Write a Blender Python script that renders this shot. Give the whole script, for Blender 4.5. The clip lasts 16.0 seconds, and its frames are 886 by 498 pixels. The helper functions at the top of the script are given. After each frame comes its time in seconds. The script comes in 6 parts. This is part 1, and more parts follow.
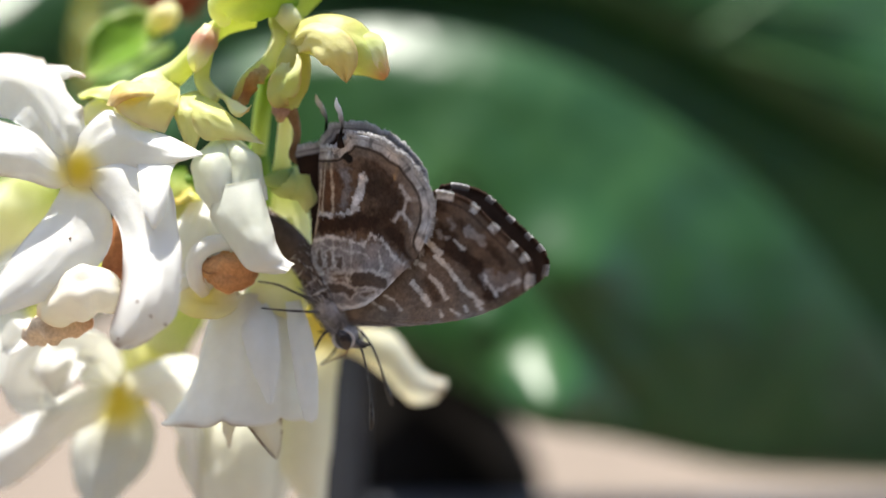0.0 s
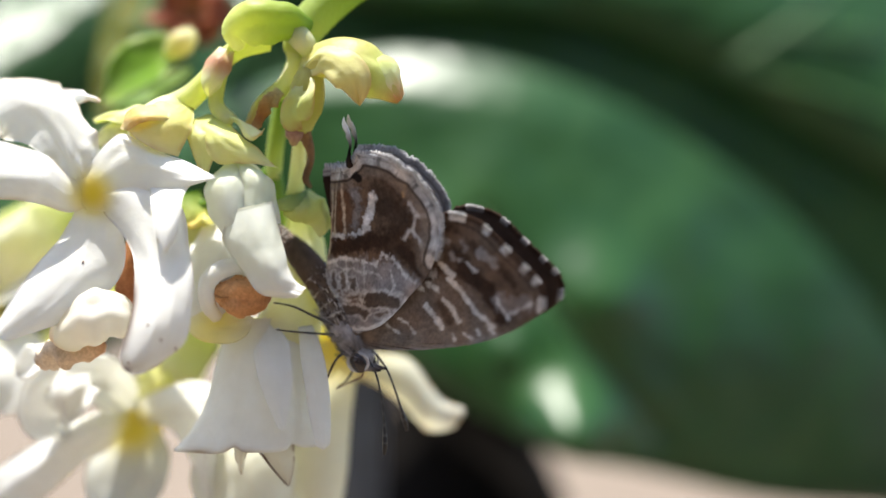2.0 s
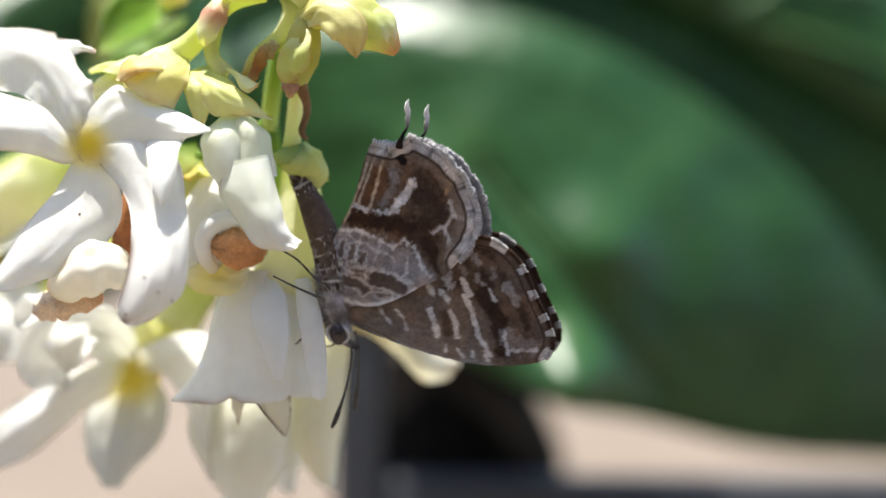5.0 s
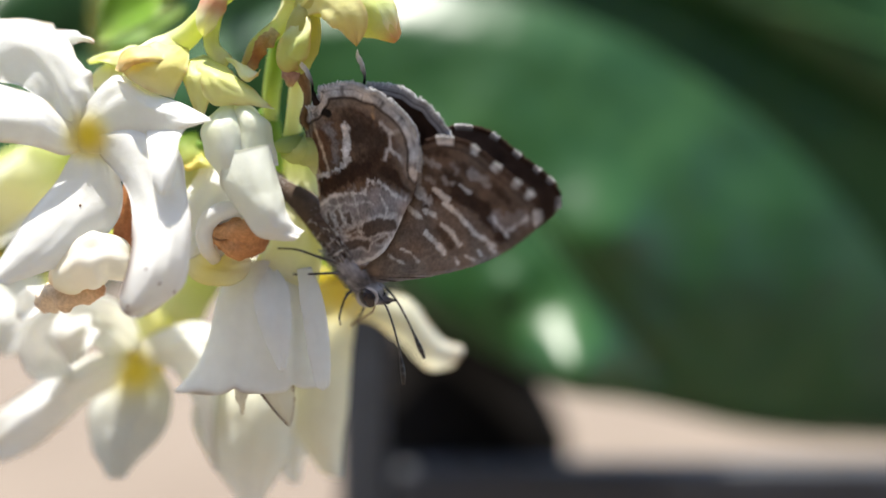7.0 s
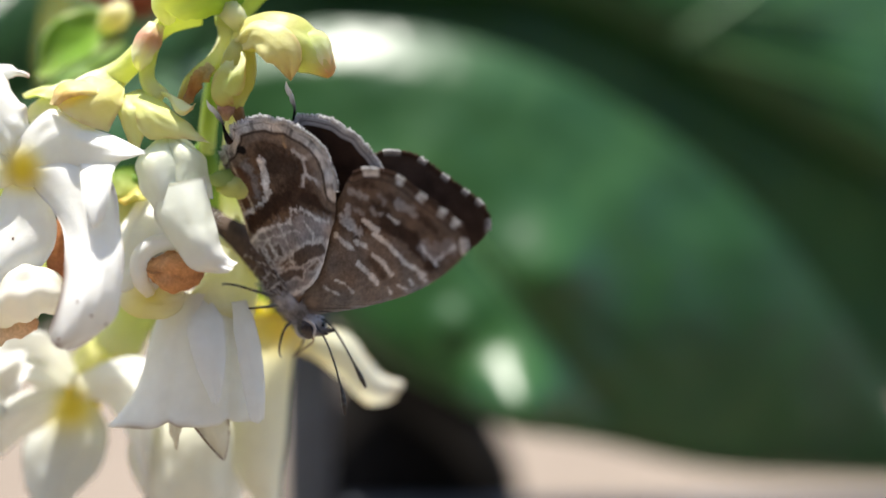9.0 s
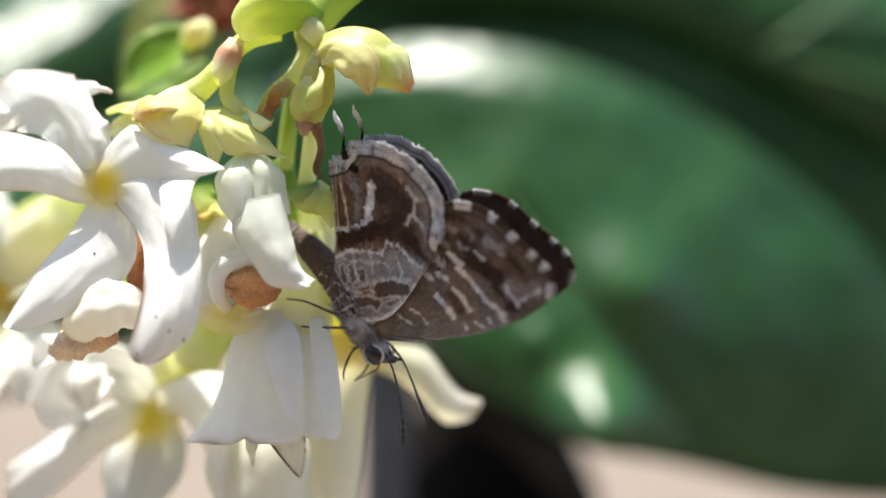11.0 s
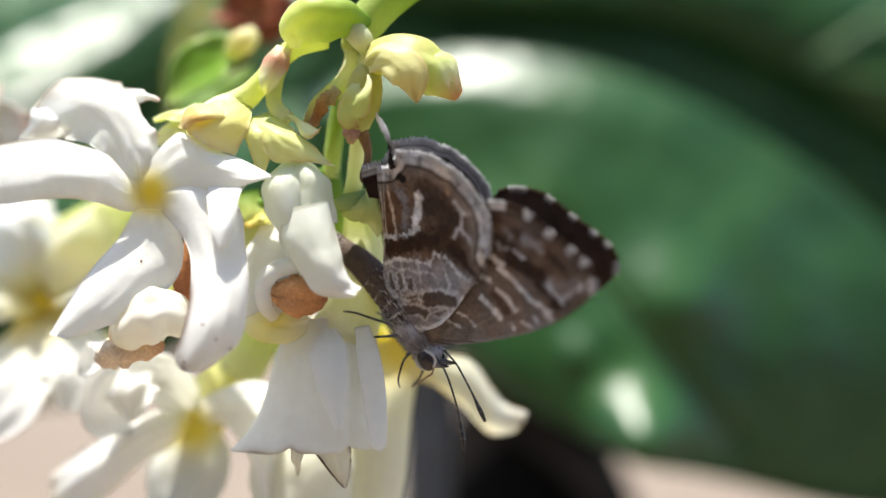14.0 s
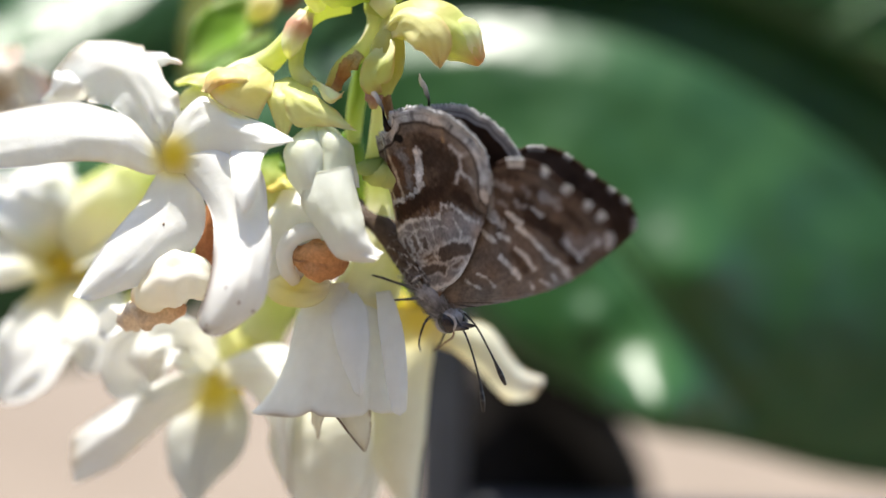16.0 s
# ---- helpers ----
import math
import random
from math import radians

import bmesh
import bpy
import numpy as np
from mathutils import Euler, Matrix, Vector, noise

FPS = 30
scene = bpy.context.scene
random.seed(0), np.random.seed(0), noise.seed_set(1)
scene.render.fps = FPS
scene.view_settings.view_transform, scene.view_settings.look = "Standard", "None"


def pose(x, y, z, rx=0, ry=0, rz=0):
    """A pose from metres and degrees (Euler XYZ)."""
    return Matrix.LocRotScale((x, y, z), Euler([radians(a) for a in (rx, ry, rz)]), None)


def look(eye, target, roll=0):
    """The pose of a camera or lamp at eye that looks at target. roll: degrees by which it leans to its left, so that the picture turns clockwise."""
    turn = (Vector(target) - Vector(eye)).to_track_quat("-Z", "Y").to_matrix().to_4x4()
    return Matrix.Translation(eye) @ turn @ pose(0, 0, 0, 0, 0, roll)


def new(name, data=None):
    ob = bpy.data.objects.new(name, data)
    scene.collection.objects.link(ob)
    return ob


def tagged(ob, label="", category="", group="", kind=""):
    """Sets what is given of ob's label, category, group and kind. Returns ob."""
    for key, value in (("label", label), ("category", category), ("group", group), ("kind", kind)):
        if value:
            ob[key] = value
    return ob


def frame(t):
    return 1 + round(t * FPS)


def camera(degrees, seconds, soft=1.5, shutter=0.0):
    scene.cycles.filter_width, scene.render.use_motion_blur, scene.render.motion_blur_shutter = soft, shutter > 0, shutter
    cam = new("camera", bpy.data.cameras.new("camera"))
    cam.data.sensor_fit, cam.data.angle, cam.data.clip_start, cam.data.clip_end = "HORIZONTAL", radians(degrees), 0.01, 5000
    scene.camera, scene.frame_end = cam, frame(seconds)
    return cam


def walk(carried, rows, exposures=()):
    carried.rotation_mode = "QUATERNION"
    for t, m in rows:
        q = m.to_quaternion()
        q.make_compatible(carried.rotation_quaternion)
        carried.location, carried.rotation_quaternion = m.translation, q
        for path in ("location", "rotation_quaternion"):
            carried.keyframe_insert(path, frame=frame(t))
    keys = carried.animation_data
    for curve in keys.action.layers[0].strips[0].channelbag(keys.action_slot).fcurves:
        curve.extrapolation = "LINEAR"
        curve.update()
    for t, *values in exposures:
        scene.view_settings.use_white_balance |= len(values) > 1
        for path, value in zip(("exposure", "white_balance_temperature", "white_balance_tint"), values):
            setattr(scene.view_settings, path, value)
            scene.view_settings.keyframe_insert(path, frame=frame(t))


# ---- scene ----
# Units: the plant and the butterfly are laid out in millimetres and scaled to metres when a mesh is made.
# x runs right, y runs away from the lens, z runs up.
cam = camera(42.0, 16.0, soft=1.55)
cam.data.dof.use_dof = True
cam.data.dof.focus_distance = 0.0582
cam.data.dof.aperture_fstop = 12.0
MM = 0.001


def shot(x, y, z, yaw, pitch, roll):
    return pose(x * MM, (y - 60) * MM, z * MM, 90 + pitch, 0, yaw) @ pose(0, 0, 0, 0, 0, -roll)


PATH = [
    (0.0, -1.18, -0.49, 0.48, -0.90, -1.19, 0.05),
    (0.5, -0.46, -0.25, 0.36, 0.10, -1.18, -0.35),
    (1.0, -0.40, -0.25, 0.32, -0.27, -0.81, -0.26),
    (1.5, 0.00, 0.00, 0.00, -0.00, 0.00, 0.00),
    (2.0, -0.07, 0.23, 0.17, 0.87, 0.31, -0.01),
    (2.5, -0.11, 0.50, 0.14, 1.86, 0.75, 0.08),
    (3.0, -0.08, 0.56, 0.62, 1.86, 0.65, 0.20),
    (3.5, -0.12, 0.61, 1.03, 1.89, -0.07, 0.39),
    (4.0, -0.16, 0.22, 0.81, 0.65, -0.90, 0.03),
    (4.5, 0.09, 0.06, 0.60, 0.80, -1.77, -0.36),
    (7.0, 0.14, 0.42, 0.83, 1.01, -3.23, 0.21),
    (7.5, 0.52, -0.05, 0.47, -0.36, -2.10, 0.11),
    (8.0, 1.38, -0.22, 0.25, -1.12, -1.67, 0.22),
    (8.5, 1.63, -0.11, 0.12, -1.24, -1.34, 0.21),
    (9.0, 1.62, -0.06, 0.12, -0.83, -0.93, 0.29),
    (9.5, 1.48, 0.15, 0.23, 0.17, -0.94, 0.30),
    (12.0, 2.00, 1.43, 0.32, 4.12, 0.14, -0.13),
    (12.5, 0.93, 1.63, 0.70, 3.30, -0.69, 0.48),
    (13.0, 1.12, 1.48, 0.65, 4.01, -1.36, 0.10),
    (13.5, 1.74, 1.59, 0.03, 5.19, -0.26, -0.28),
    (14.0, 1.04, 1.42, 0.06, 4.90, 0.41, -0.19),
    (14.5, 1.07, 1.14, -0.08, 4.68, 0.84, -0.39),
    (15.0, 0.61, 0.99, 0.02, 4.15, 0.53, -0.38),
    (15.5, 0.68, 1.10, -0.12, 5.16, -0.17, -0.29),
    (16.0, 0.32, 1.19, -0.15, 5.22, -1.10, -0.67),
]
walk(cam, [(t, shot(*row)) for t, *row in PATH], exposures=[(0.0, 1.2), (16.0, 1.2)])

# ---- light ----
SUN_TO = Vector((-0.16, 0.015, 0.985)).normalized()
world = bpy.data.worlds.new("sky")
scene.world = world
world.use_nodes = True
sky = world.node_tree.nodes.new("ShaderNodeTexSky")
sky.sky_type, sky.sun_disc = "NISHITA", False
sky.sun_elevation = math.asin(SUN_TO.z)
sky.sun_rotation = math.atan2(SUN_TO.x, SUN_TO.y)
world.node_tree.links.new(sky.outputs[0], world.node_tree.nodes["Background"].inputs[0])
world.node_tree.nodes["Background"].inputs[1].default_value = 0.14
sun = new("sun", bpy.data.lights.new("sun", "SUN"))
sun.data.energy, sun.data.angle, sun.data.color = 5.0, radians(0.55), (1.0, 0.95, 0.87)
sun.matrix_basis = look((0, 0, 3), Vector((0, 0, 3)) - SUN_TO)


# ---- materials ----
def surface(name, a, b, scale, rough=0.5, bump=0.0, bump_scale=None, through_light=0.0, glow_tint=None, spec=0.5,
            tint=False, metal=0.0, coat=0.0, stretch=(1, 1, 1), sheen=0.0):
    """A two-scale noise material; tint multiplies in the colour painted on the mesh; through_light lets light pass as in a leaf."""
    m = bpy.data.materials.new(name)
    m.use_nodes = True
    nt = m.node_tree
    n, ln = nt.nodes, nt.links.new
    bsdf, out = n["Principled BSDF"], n["Material Output"]
    tc, mp = n.new("ShaderNodeTexCoord"), n.new("ShaderNodeMapping")
    mp.inputs["Scale"].default_value = stretch
    ln(tc.outputs["Object"], mp.inputs[0])
    coarse, fine = n.new("ShaderNodeTexNoise"), n.new("ShaderNodeTexNoise")
    for tex, s, d in ((coarse, scale, 3), (fine, scale * 7, 5)):
        tex.inputs["Scale"].default_value, tex.inputs["Detail"].default_value = s, d
        ln(mp.outputs[0], tex.inputs["Vector"])
    both = n.new("ShaderNodeMath")
    both.operation = "MULTIPLY_ADD"
    ln(fine.outputs[0], both.inputs[0])
    both.inputs[1].default_value = 0.45
    half = n.new("ShaderNodeMath")
    half.operation = "MULTIPLY"
    ln(coarse.outputs[0], half.inputs[0])
    half.inputs[1].default_value = 0.6
    ln(half.outputs[0], both.inputs[2])
    ramp = n.new("ShaderNodeValToRGB")
    ramp.color_ramp.elements[0].position, ramp.color_ramp.elements[1].position = 0.36, 0.68
    ramp.color_ramp.elements[0].color, ramp.color_ramp.elements[1].color = (*a, 1), (*b, 1)
    ln(both.outputs[0], ramp.inputs[0])
    colour = ramp.outputs[0]
    if tint:
        at, mul = n.new("ShaderNodeVertexColor"), n.new("ShaderNodeMix")
        at.layer_name = "tint"
        mul.data_type, mul.blend_type = "RGBA", "MULTIPLY"
        mul.inputs[0].default_value = 1
        ln(colour, mul.inputs[6])
        ln(at.outputs[0], mul.inputs[7])
        colour = mul.outputs[2]
    ln(colour, bsdf.inputs["Base Color"])
    bsdf.inputs["Roughness"].default_value = rough
    bsdf.inputs["Specular IOR Level"].default_value = spec
    bsdf.inputs["Metallic"].default_value = metal
    bsdf.inputs["Coat Weight"].default_value = coat
    bsdf.inputs["Sheen Weight"].default_value = sheen
    rmap = n.new("ShaderNodeMapRange")
    rmap.inputs["To Min"].default_value, rmap.inputs["To Max"].default_value = max(0.03, rough - 0.08), min(1, rough + 0.1)
    ln(fine.outputs[0], rmap.inputs[0])
    ln(rmap.outputs[0], bsdf.inputs["Roughness"])
    bp = None
    if bump:
        bp, tex = n.new("ShaderNodeBump"), n.new("ShaderNodeTexNoise")
        tex.inputs["Scale"].default_value, tex.inputs["Detail"].default_value = bump_scale or scale * 4, 4
        ln(mp.outputs[0], tex.inputs["Vector"])
        ln(tex.outputs[0], bp.inputs["Height"])
        bp.inputs["Strength"].default_value, bp.inputs["Distance"].default_value = 1.0, bump
        ln(bp.outputs[0], bsdf.inputs["Normal"])
    if through_light:
        tr, mix = n.new("ShaderNodeBsdfTranslucent"), n.new("ShaderNodeMixShader")
        if glow_tint:
            mul = n.new("ShaderNodeMix")
            mul.data_type, mul.blend_type = "RGBA", "MULTIPLY"
            mul.inputs[0].default_value = 1
            ln(colour, mul.inputs[6])
            mul.inputs[7].default_value = (*glow_tint, 1)
            ln(mul.outputs[2], tr.inputs[0])
        else:
            ln(colour, tr.inputs[0])
        if bp:
            ln(bp.outputs[0], tr.inputs["Normal"])
        mix.inputs[0].default_value = through_light
        ln(bsdf.outputs[0], mix.inputs[1])
        ln(tr.outputs[0], mix.inputs[2])
        ln(mix.outputs[0], out.inputs[0])
    return m


PETAL = surface("white_petal", (0.90, 0.90, 0.875), (0.98, 0.98, 0.965), 180, 0.48, 0.00009, 600, 0.5, (1, 1, 0.975), 0.4, True)
GREEN = surface("young_green_tissue", (0.92, 0.93, 0.82), (1, 1, 1), 300, 0.45, 0.0001, 1000, 0.52, (1, 0.99, 0.66), 0.32, True)
DRY = surface("withered_tissue", (0.6, 0.55, 0.5), (1, 1, 1), 900, 0.75, 0.0001, 2000, 0.12, None, 0.3, True)
WING = surface("wing_scales", (0.62, 0.62, 0.62), (0.94, 0.94, 0.94), 1500, 0.7, 0.00002, 9000, 0.08, (1, 0.8, 0.6), 0.12, True)
FUR = surface("grey_fur", (0.55, 0.53, 0.52), (1, 1, 1), 2500, 0.8, 0.00003, 8000, 0.1, None, 0.3, True)
CHITIN = surface("dark_chitin", (0.5, 0.5, 0.5), (1, 1, 1), 3000, 0.35, 0, None, 0, None, 0.5, True)
EYE = surface("compound_eye", (0.012, 0.007, 0.006), (0.035, 0.02, 0.016), 5000, 0.22, 0.00001, 20000, 0, None, 0.6)
LEAF = surface("glossy_leaf", (0.0085, 0.046, 0.010), (0.029, 0.088, 0.019), 70, 0.34, 0.00036, 130, 0.05, (0.7, 1, 0.35), 0.34)
VEIN = surface("leaf_vein", (0.08, 0.20, 0.07), (0.14, 0.28, 0.1), 90, 0.4, 0.0002, 300, 0.12, (0.8, 1, 0.4), 0.5)
PAVE = surface("sandy_paving", (0.138, 0.107, 0.079), (0.186, 0.148, 0.112), 4, 0.85, 0.002, 60, 0, None, 0.2)
BLACKM = surface("near_black", (0.005, 0.0042, 0.0036), (0.009, 0.0076, 0.0066), 40, 0.8, 0.0003, 200, 0, None, 0.06)
RAILM = surface("slate_grey_paint", (0.018, 0.021, 0.027), (0.033, 0.037, 0.046), 50, 0.5, 0.0002, 400, 0, None, 0.5)
WALL = surface("added_wall_plaster", (0.17, 0.165, 0.155), (0.24, 0.23, 0.215), 3, 0.9, 0.003, 80, 0, None, 0.2)
OLIVE = surface("olive_leaf", (0.15, 0.155, 0.012), (0.25, 0.235, 0.022), 60, 0.45, 0.0003, 150, 0.35, (1, 1, 0.4), 0.25)
FILLM = surface("dark_filling", (0.02, 0.014, 0.009), (0.07, 0.05, 0.035), 120, 0.95, 0.003, 300, 0, None, 0.1)

# pigments, and a greyed white that puts shade into one petal
WHITE, CREAM, SHADE_W = (0.955, 0.955, 0.95), (0.91, 0.88, 0.76), (0.80, 0.82, 0.80)
YELLOW, LIME, PALE = (0.88, 0.68, 0.06), (0.76, 0.81, 0.33), (0.93, 0.93, 0.66)
LEAFG, BROWN, RUST = (0.20, 0.36, 0.05), (0.24, 0.13, 0.07), (0.52, 0.23, 0.10)
TAN, PINK = (0.66, 0.48, 0.22), (0.68, 0.40, 0.28)


# ---- mesh tools ----
def V(x, y, z):
    return np.array((x, y, z), float)


def unit(v):
    return v / max(1e-9, float(np.linalg.norm(v)))


def spline(pts, n):
    """n points along a Catmull-Rom curve through pts (any dimension)."""
    p = np.array(pts, float)
    if len(p) == 2:
        return p[0] + (p[1] - p[0]) * np.linspace(0, 1, n)[:, None]
    p = np.vstack((2 * p[0] - p[1], p, 2 * p[-1] - p[-2]))
    u = np.linspace(0, len(p) - 3 - 1e-6, n)
    i = u.astype(int)
    f = (u - i)[:, None]
    a, b, c, d = p[i], p[i + 1], p[i + 2], p[i + 3]
    return 0.5 * (2 * b + (c - a) * f + (2 * a - 5 * b + 4 * c - d) * f ** 2 + (3 * b - a - 3 * c + d) * f ** 3)


def wave(x, y, seed):
    """Smooth value noise, -1 to 1, for arrays."""
    x, y = np.asarray(x, float) + seed * 17.31, np.asarray(y, float) + seed * 7.77
    i, j = np.floor(x).astype(int), np.floor(y).astype(int)
    f, g = x - i, y - j
    f, g = f * f * (3 - 2 * f), g * g * (3 - 2 * g)

    def h(a, b):
        k = np.sin(a * 127.1 + b * 311.7) * 43758.5453
        return (k - np.floor(k)) * 2 - 1
    return (h(i, j) * (1 - f) + h(i + 1, j) * f) * (1 - g) + (h(i, j + 1) * (1 - f) + h(i + 1, j + 1) * f) * g


def near_line(x, z, line):
    """Distance of points to a polyline."""
    p = np.array(line, float)
    if len(p) == 1:
        return np.hypot(x - p[0, 0], z - p[0, 1])
    best = np.full(x.shape, 1e9)
    for a, b in zip(p[:-1], p[1:]):
        d = b - a
        t = np.clip(((x - a[0]) * d[0] + (z - a[1]) * d[1]) / (d @ d + 1e-9), 0, 1)
        best = np.minimum(best, np.hypot(x - a[0] - t * d[0], z - a[1] - t * d[1]))
    return best


def thing(name, at, label, category, group="", kind=""):
    """An Empty at a place in millimetres."""
    ob = new(name)
    ob.empty_display_size = 0.002
    ob.location = Vector(at) * MM
    tagged(ob, label, category, group, kind)
    ORIGIN[ob.name] = np.array(at, float)
    return ob


ORIGIN = {}


def part(name, verts, faces, material, parent=None, label="", colours=None, origin=None, smooth=True):
    """One mesh object under a thing or a part. verts in millimetres, in the same space as the thing's place."""
    at = ORIGIN[parent.name] if parent else np.zeros(3) if origin is None else np.array(origin, float)
    me = bpy.data.meshes.new(name)
    me.from_pydata(((np.array(verts) - at) * MM).tolist(), [], faces)
    me.materials.append(material)
    if colours is not None:
        lay = me.color_attributes.new("tint", "FLOAT_COLOR", "POINT")
        lay.data.foreach_set("color", np.hstack((np.array(colours), np.ones((len(verts), 1)))).ravel())
    if smooth:
        me.polygons.foreach_set("use_smooth", [True] * len(me.polygons))
    me.update()
    ob = new(name, me)
    if parent:
        ob.parent = parent
        ORIGIN[ob.name] = at
    else:
        ob.location = Vector(at) * MM
        ORIGIN[ob.name] = at
    if label:
        ob["label"] = label
    return ob


def join(*lots):
    """Several (verts, faces, colours) in one."""
    vs, fs, cs, k = [], [], [], 0
    for v, f, c in lots:
        vs.append(v)
        cs.append(c)
        fs += [tuple(q + k for q in face) for face in f]
        k += len(v)
    return np.vstack(vs), fs, np.vstack(cs)


def tube(pts, radii, cols, n=20, m=10, flat=1.0, rough=0.0, seed=1, lobes=0, lobe_depth=0.0):
    """A swept round body with closed ends; radii and colours run along it."""
    c = spline(pts, n)
    r = np.maximum(spline([[a] for a in radii], n)[:, 0], 0.004)
    col = np.clip(spline([list(a) for a in cols], n) if len(cols) > 1 else np.tile(cols[0], (n, 1)), 0, 1)
    tan = np.gradient(c, axis=0)
    ref = V(0.2, -1, 0.1)
    vs, ks = [], []
    for i in range(n):
        t = unit(tan[i])
        s = unit(np.cross(t, ref))
        w = np.cross(s, t)
        a = np.linspace(0, 2 * math.pi, m, endpoint=False)
        rr = r[i] * (1 + rough * wave(a * 1.3, np.full(m, i * 0.35), seed))
        if lobes:
            rr = rr * (1 - lobe_depth * (0.5 + 0.5 * np.cos(a * lobes)) ** 3)
        vs.append(c[i] + np.outer(np.cos(a) * rr, s) + np.outer(np.sin(a) * rr * flat, w))
        ks.append(np.tile(col[i], (m, 1)))
    vs = np.vstack(vs + [c[:1] - unit(tan[0]) * r[0] * 0.4, c[-1:] + unit(tan[-1]) * r[-1] * 0.4])
    ks = np.vstack(ks + [col[:1], col[-1:]])
    fs = [(i * m + j, i * m + (j + 1) % m, (i + 1) * m + (j + 1) % m, (i + 1) * m + j) for i in range(n - 1) for j in range(m)]
    e = n * m
    fs += [(e, (j + 1) % m, j) for j in range(m)] + [(e + 1, (n - 1) * m + j, (n - 1) * m + (j + 1) % m) for j in range(m)]
    return vs, fs, ks


def petal(pts, widths, cols, face=(0, -1, 0.15), cup=0.3, twist=(0, 0), thick=0.3, ruffle=0.25, seed=1, nu=34, nv=17,
          tip=0.8, edge=None, edge_amount=0.0, ripple=2.0, groove=0.06):
    """A thick curved petal or sepal: a centre line, widths along it, a cupped cross-section, uneven rims. cup > 0 turns the rims to the face."""
    c = spline(pts, nu)
    w = np.maximum(spline([[a] for a in widths], nu)[:, 0], 0.05)
    col = np.clip(spline([list(a) for a in cols], nu) if len(cols) > 1 else np.tile(cols[0], (nu, 1)), 0, 1)
    u = np.linspace(0, 1, nu)
    k = np.clip((u - tip) / (1 - tip), 0, 1)
    w = w * np.sqrt(np.clip(1 - k ** 2, 0.002, 1))
    tan = np.gradient(c, axis=0)
    s = np.linspace(-1, 1, nv)
    top, ks, low = [], [], []
    for i in range(nu):
        t = unit(tan[i])
        side = unit(np.cross(t, np.array(face, float)))
        nrm = np.cross(side, t)
        a = radians(twist[0] + (twist[1] - twist[0]) * u[i])
        side, nrm = side * math.cos(a) + nrm * math.sin(a), nrm * math.cos(a) - side * math.sin(a)
        jag = 1 + 0.05 * wave(np.full(nv, u[i] * 7), np.sign(s), seed) * np.abs(s)
        open_up = min(1.0, 0.25 + u[i] / 0.4)
        lift = cup * open_up * (s ** 2 - 0.33) * w[i] / 2 + ruffle * open_up * np.abs(s) ** 1.5 * wave(np.full(nv, u[i] * ripple * 2), s * 1.4, seed + 3)
        lift = lift + 0.5 * ruffle * wave(np.full(nv, u[i] * 4), s * 2.5, seed + 9) - groove * np.exp(-(s / 0.12) ** 2)
        p = c[i] + np.outer(s * w[i] / 2 * jag, side) + np.outer(lift, nrm)
        th = thick * (1 - 0.75 * np.abs(s) ** 3) * (1 - 0.5 * u[i])
        top.append(p)
        low.append(p - np.outer(th, nrm))
        kc = np.tile(col[i], (nv, 1))
        if edge is not None:
            m = np.clip(np.maximum(np.abs(s) ** 6, k[i] ** 3) * edge_amount * (0.6 + wave(np.full(nv, u[i] * 9), s * 5, seed + 5)), 0, 1)[:, None]
            kc = kc * (1 - m) + np.array(edge) * m
        ks.append(kc)
    n = nu * nv
    vs = np.vstack(top + low)
    ks = np.vstack(ks + ks)
    fs = []
    for i in range(nu - 1):
        for j in range(nv - 1):
            q = (i * nv + j, i * nv + j + 1, (i + 1) * nv + j + 1, (i + 1) * nv + j)
            fs += [q, tuple(x + n for x in reversed(q))]
    for i in range(nu - 1):
        for j in (0, nv - 1):
            a, b = i * nv + j, (i + 1) * nv + j
            fs.append((a, b, b + n, a + n) if j == 0 else (b, a, a + n, b + n))
    for j in range(nv - 1):
        a, b = j, j + 1
        fs.append((b, a, a + n, b + n))
        a, b = (nu - 1) * nv + j, (nu - 1) * nv + j + 1
        fs.append((a, b, b + n, a + n))
    return vs, fs, ks


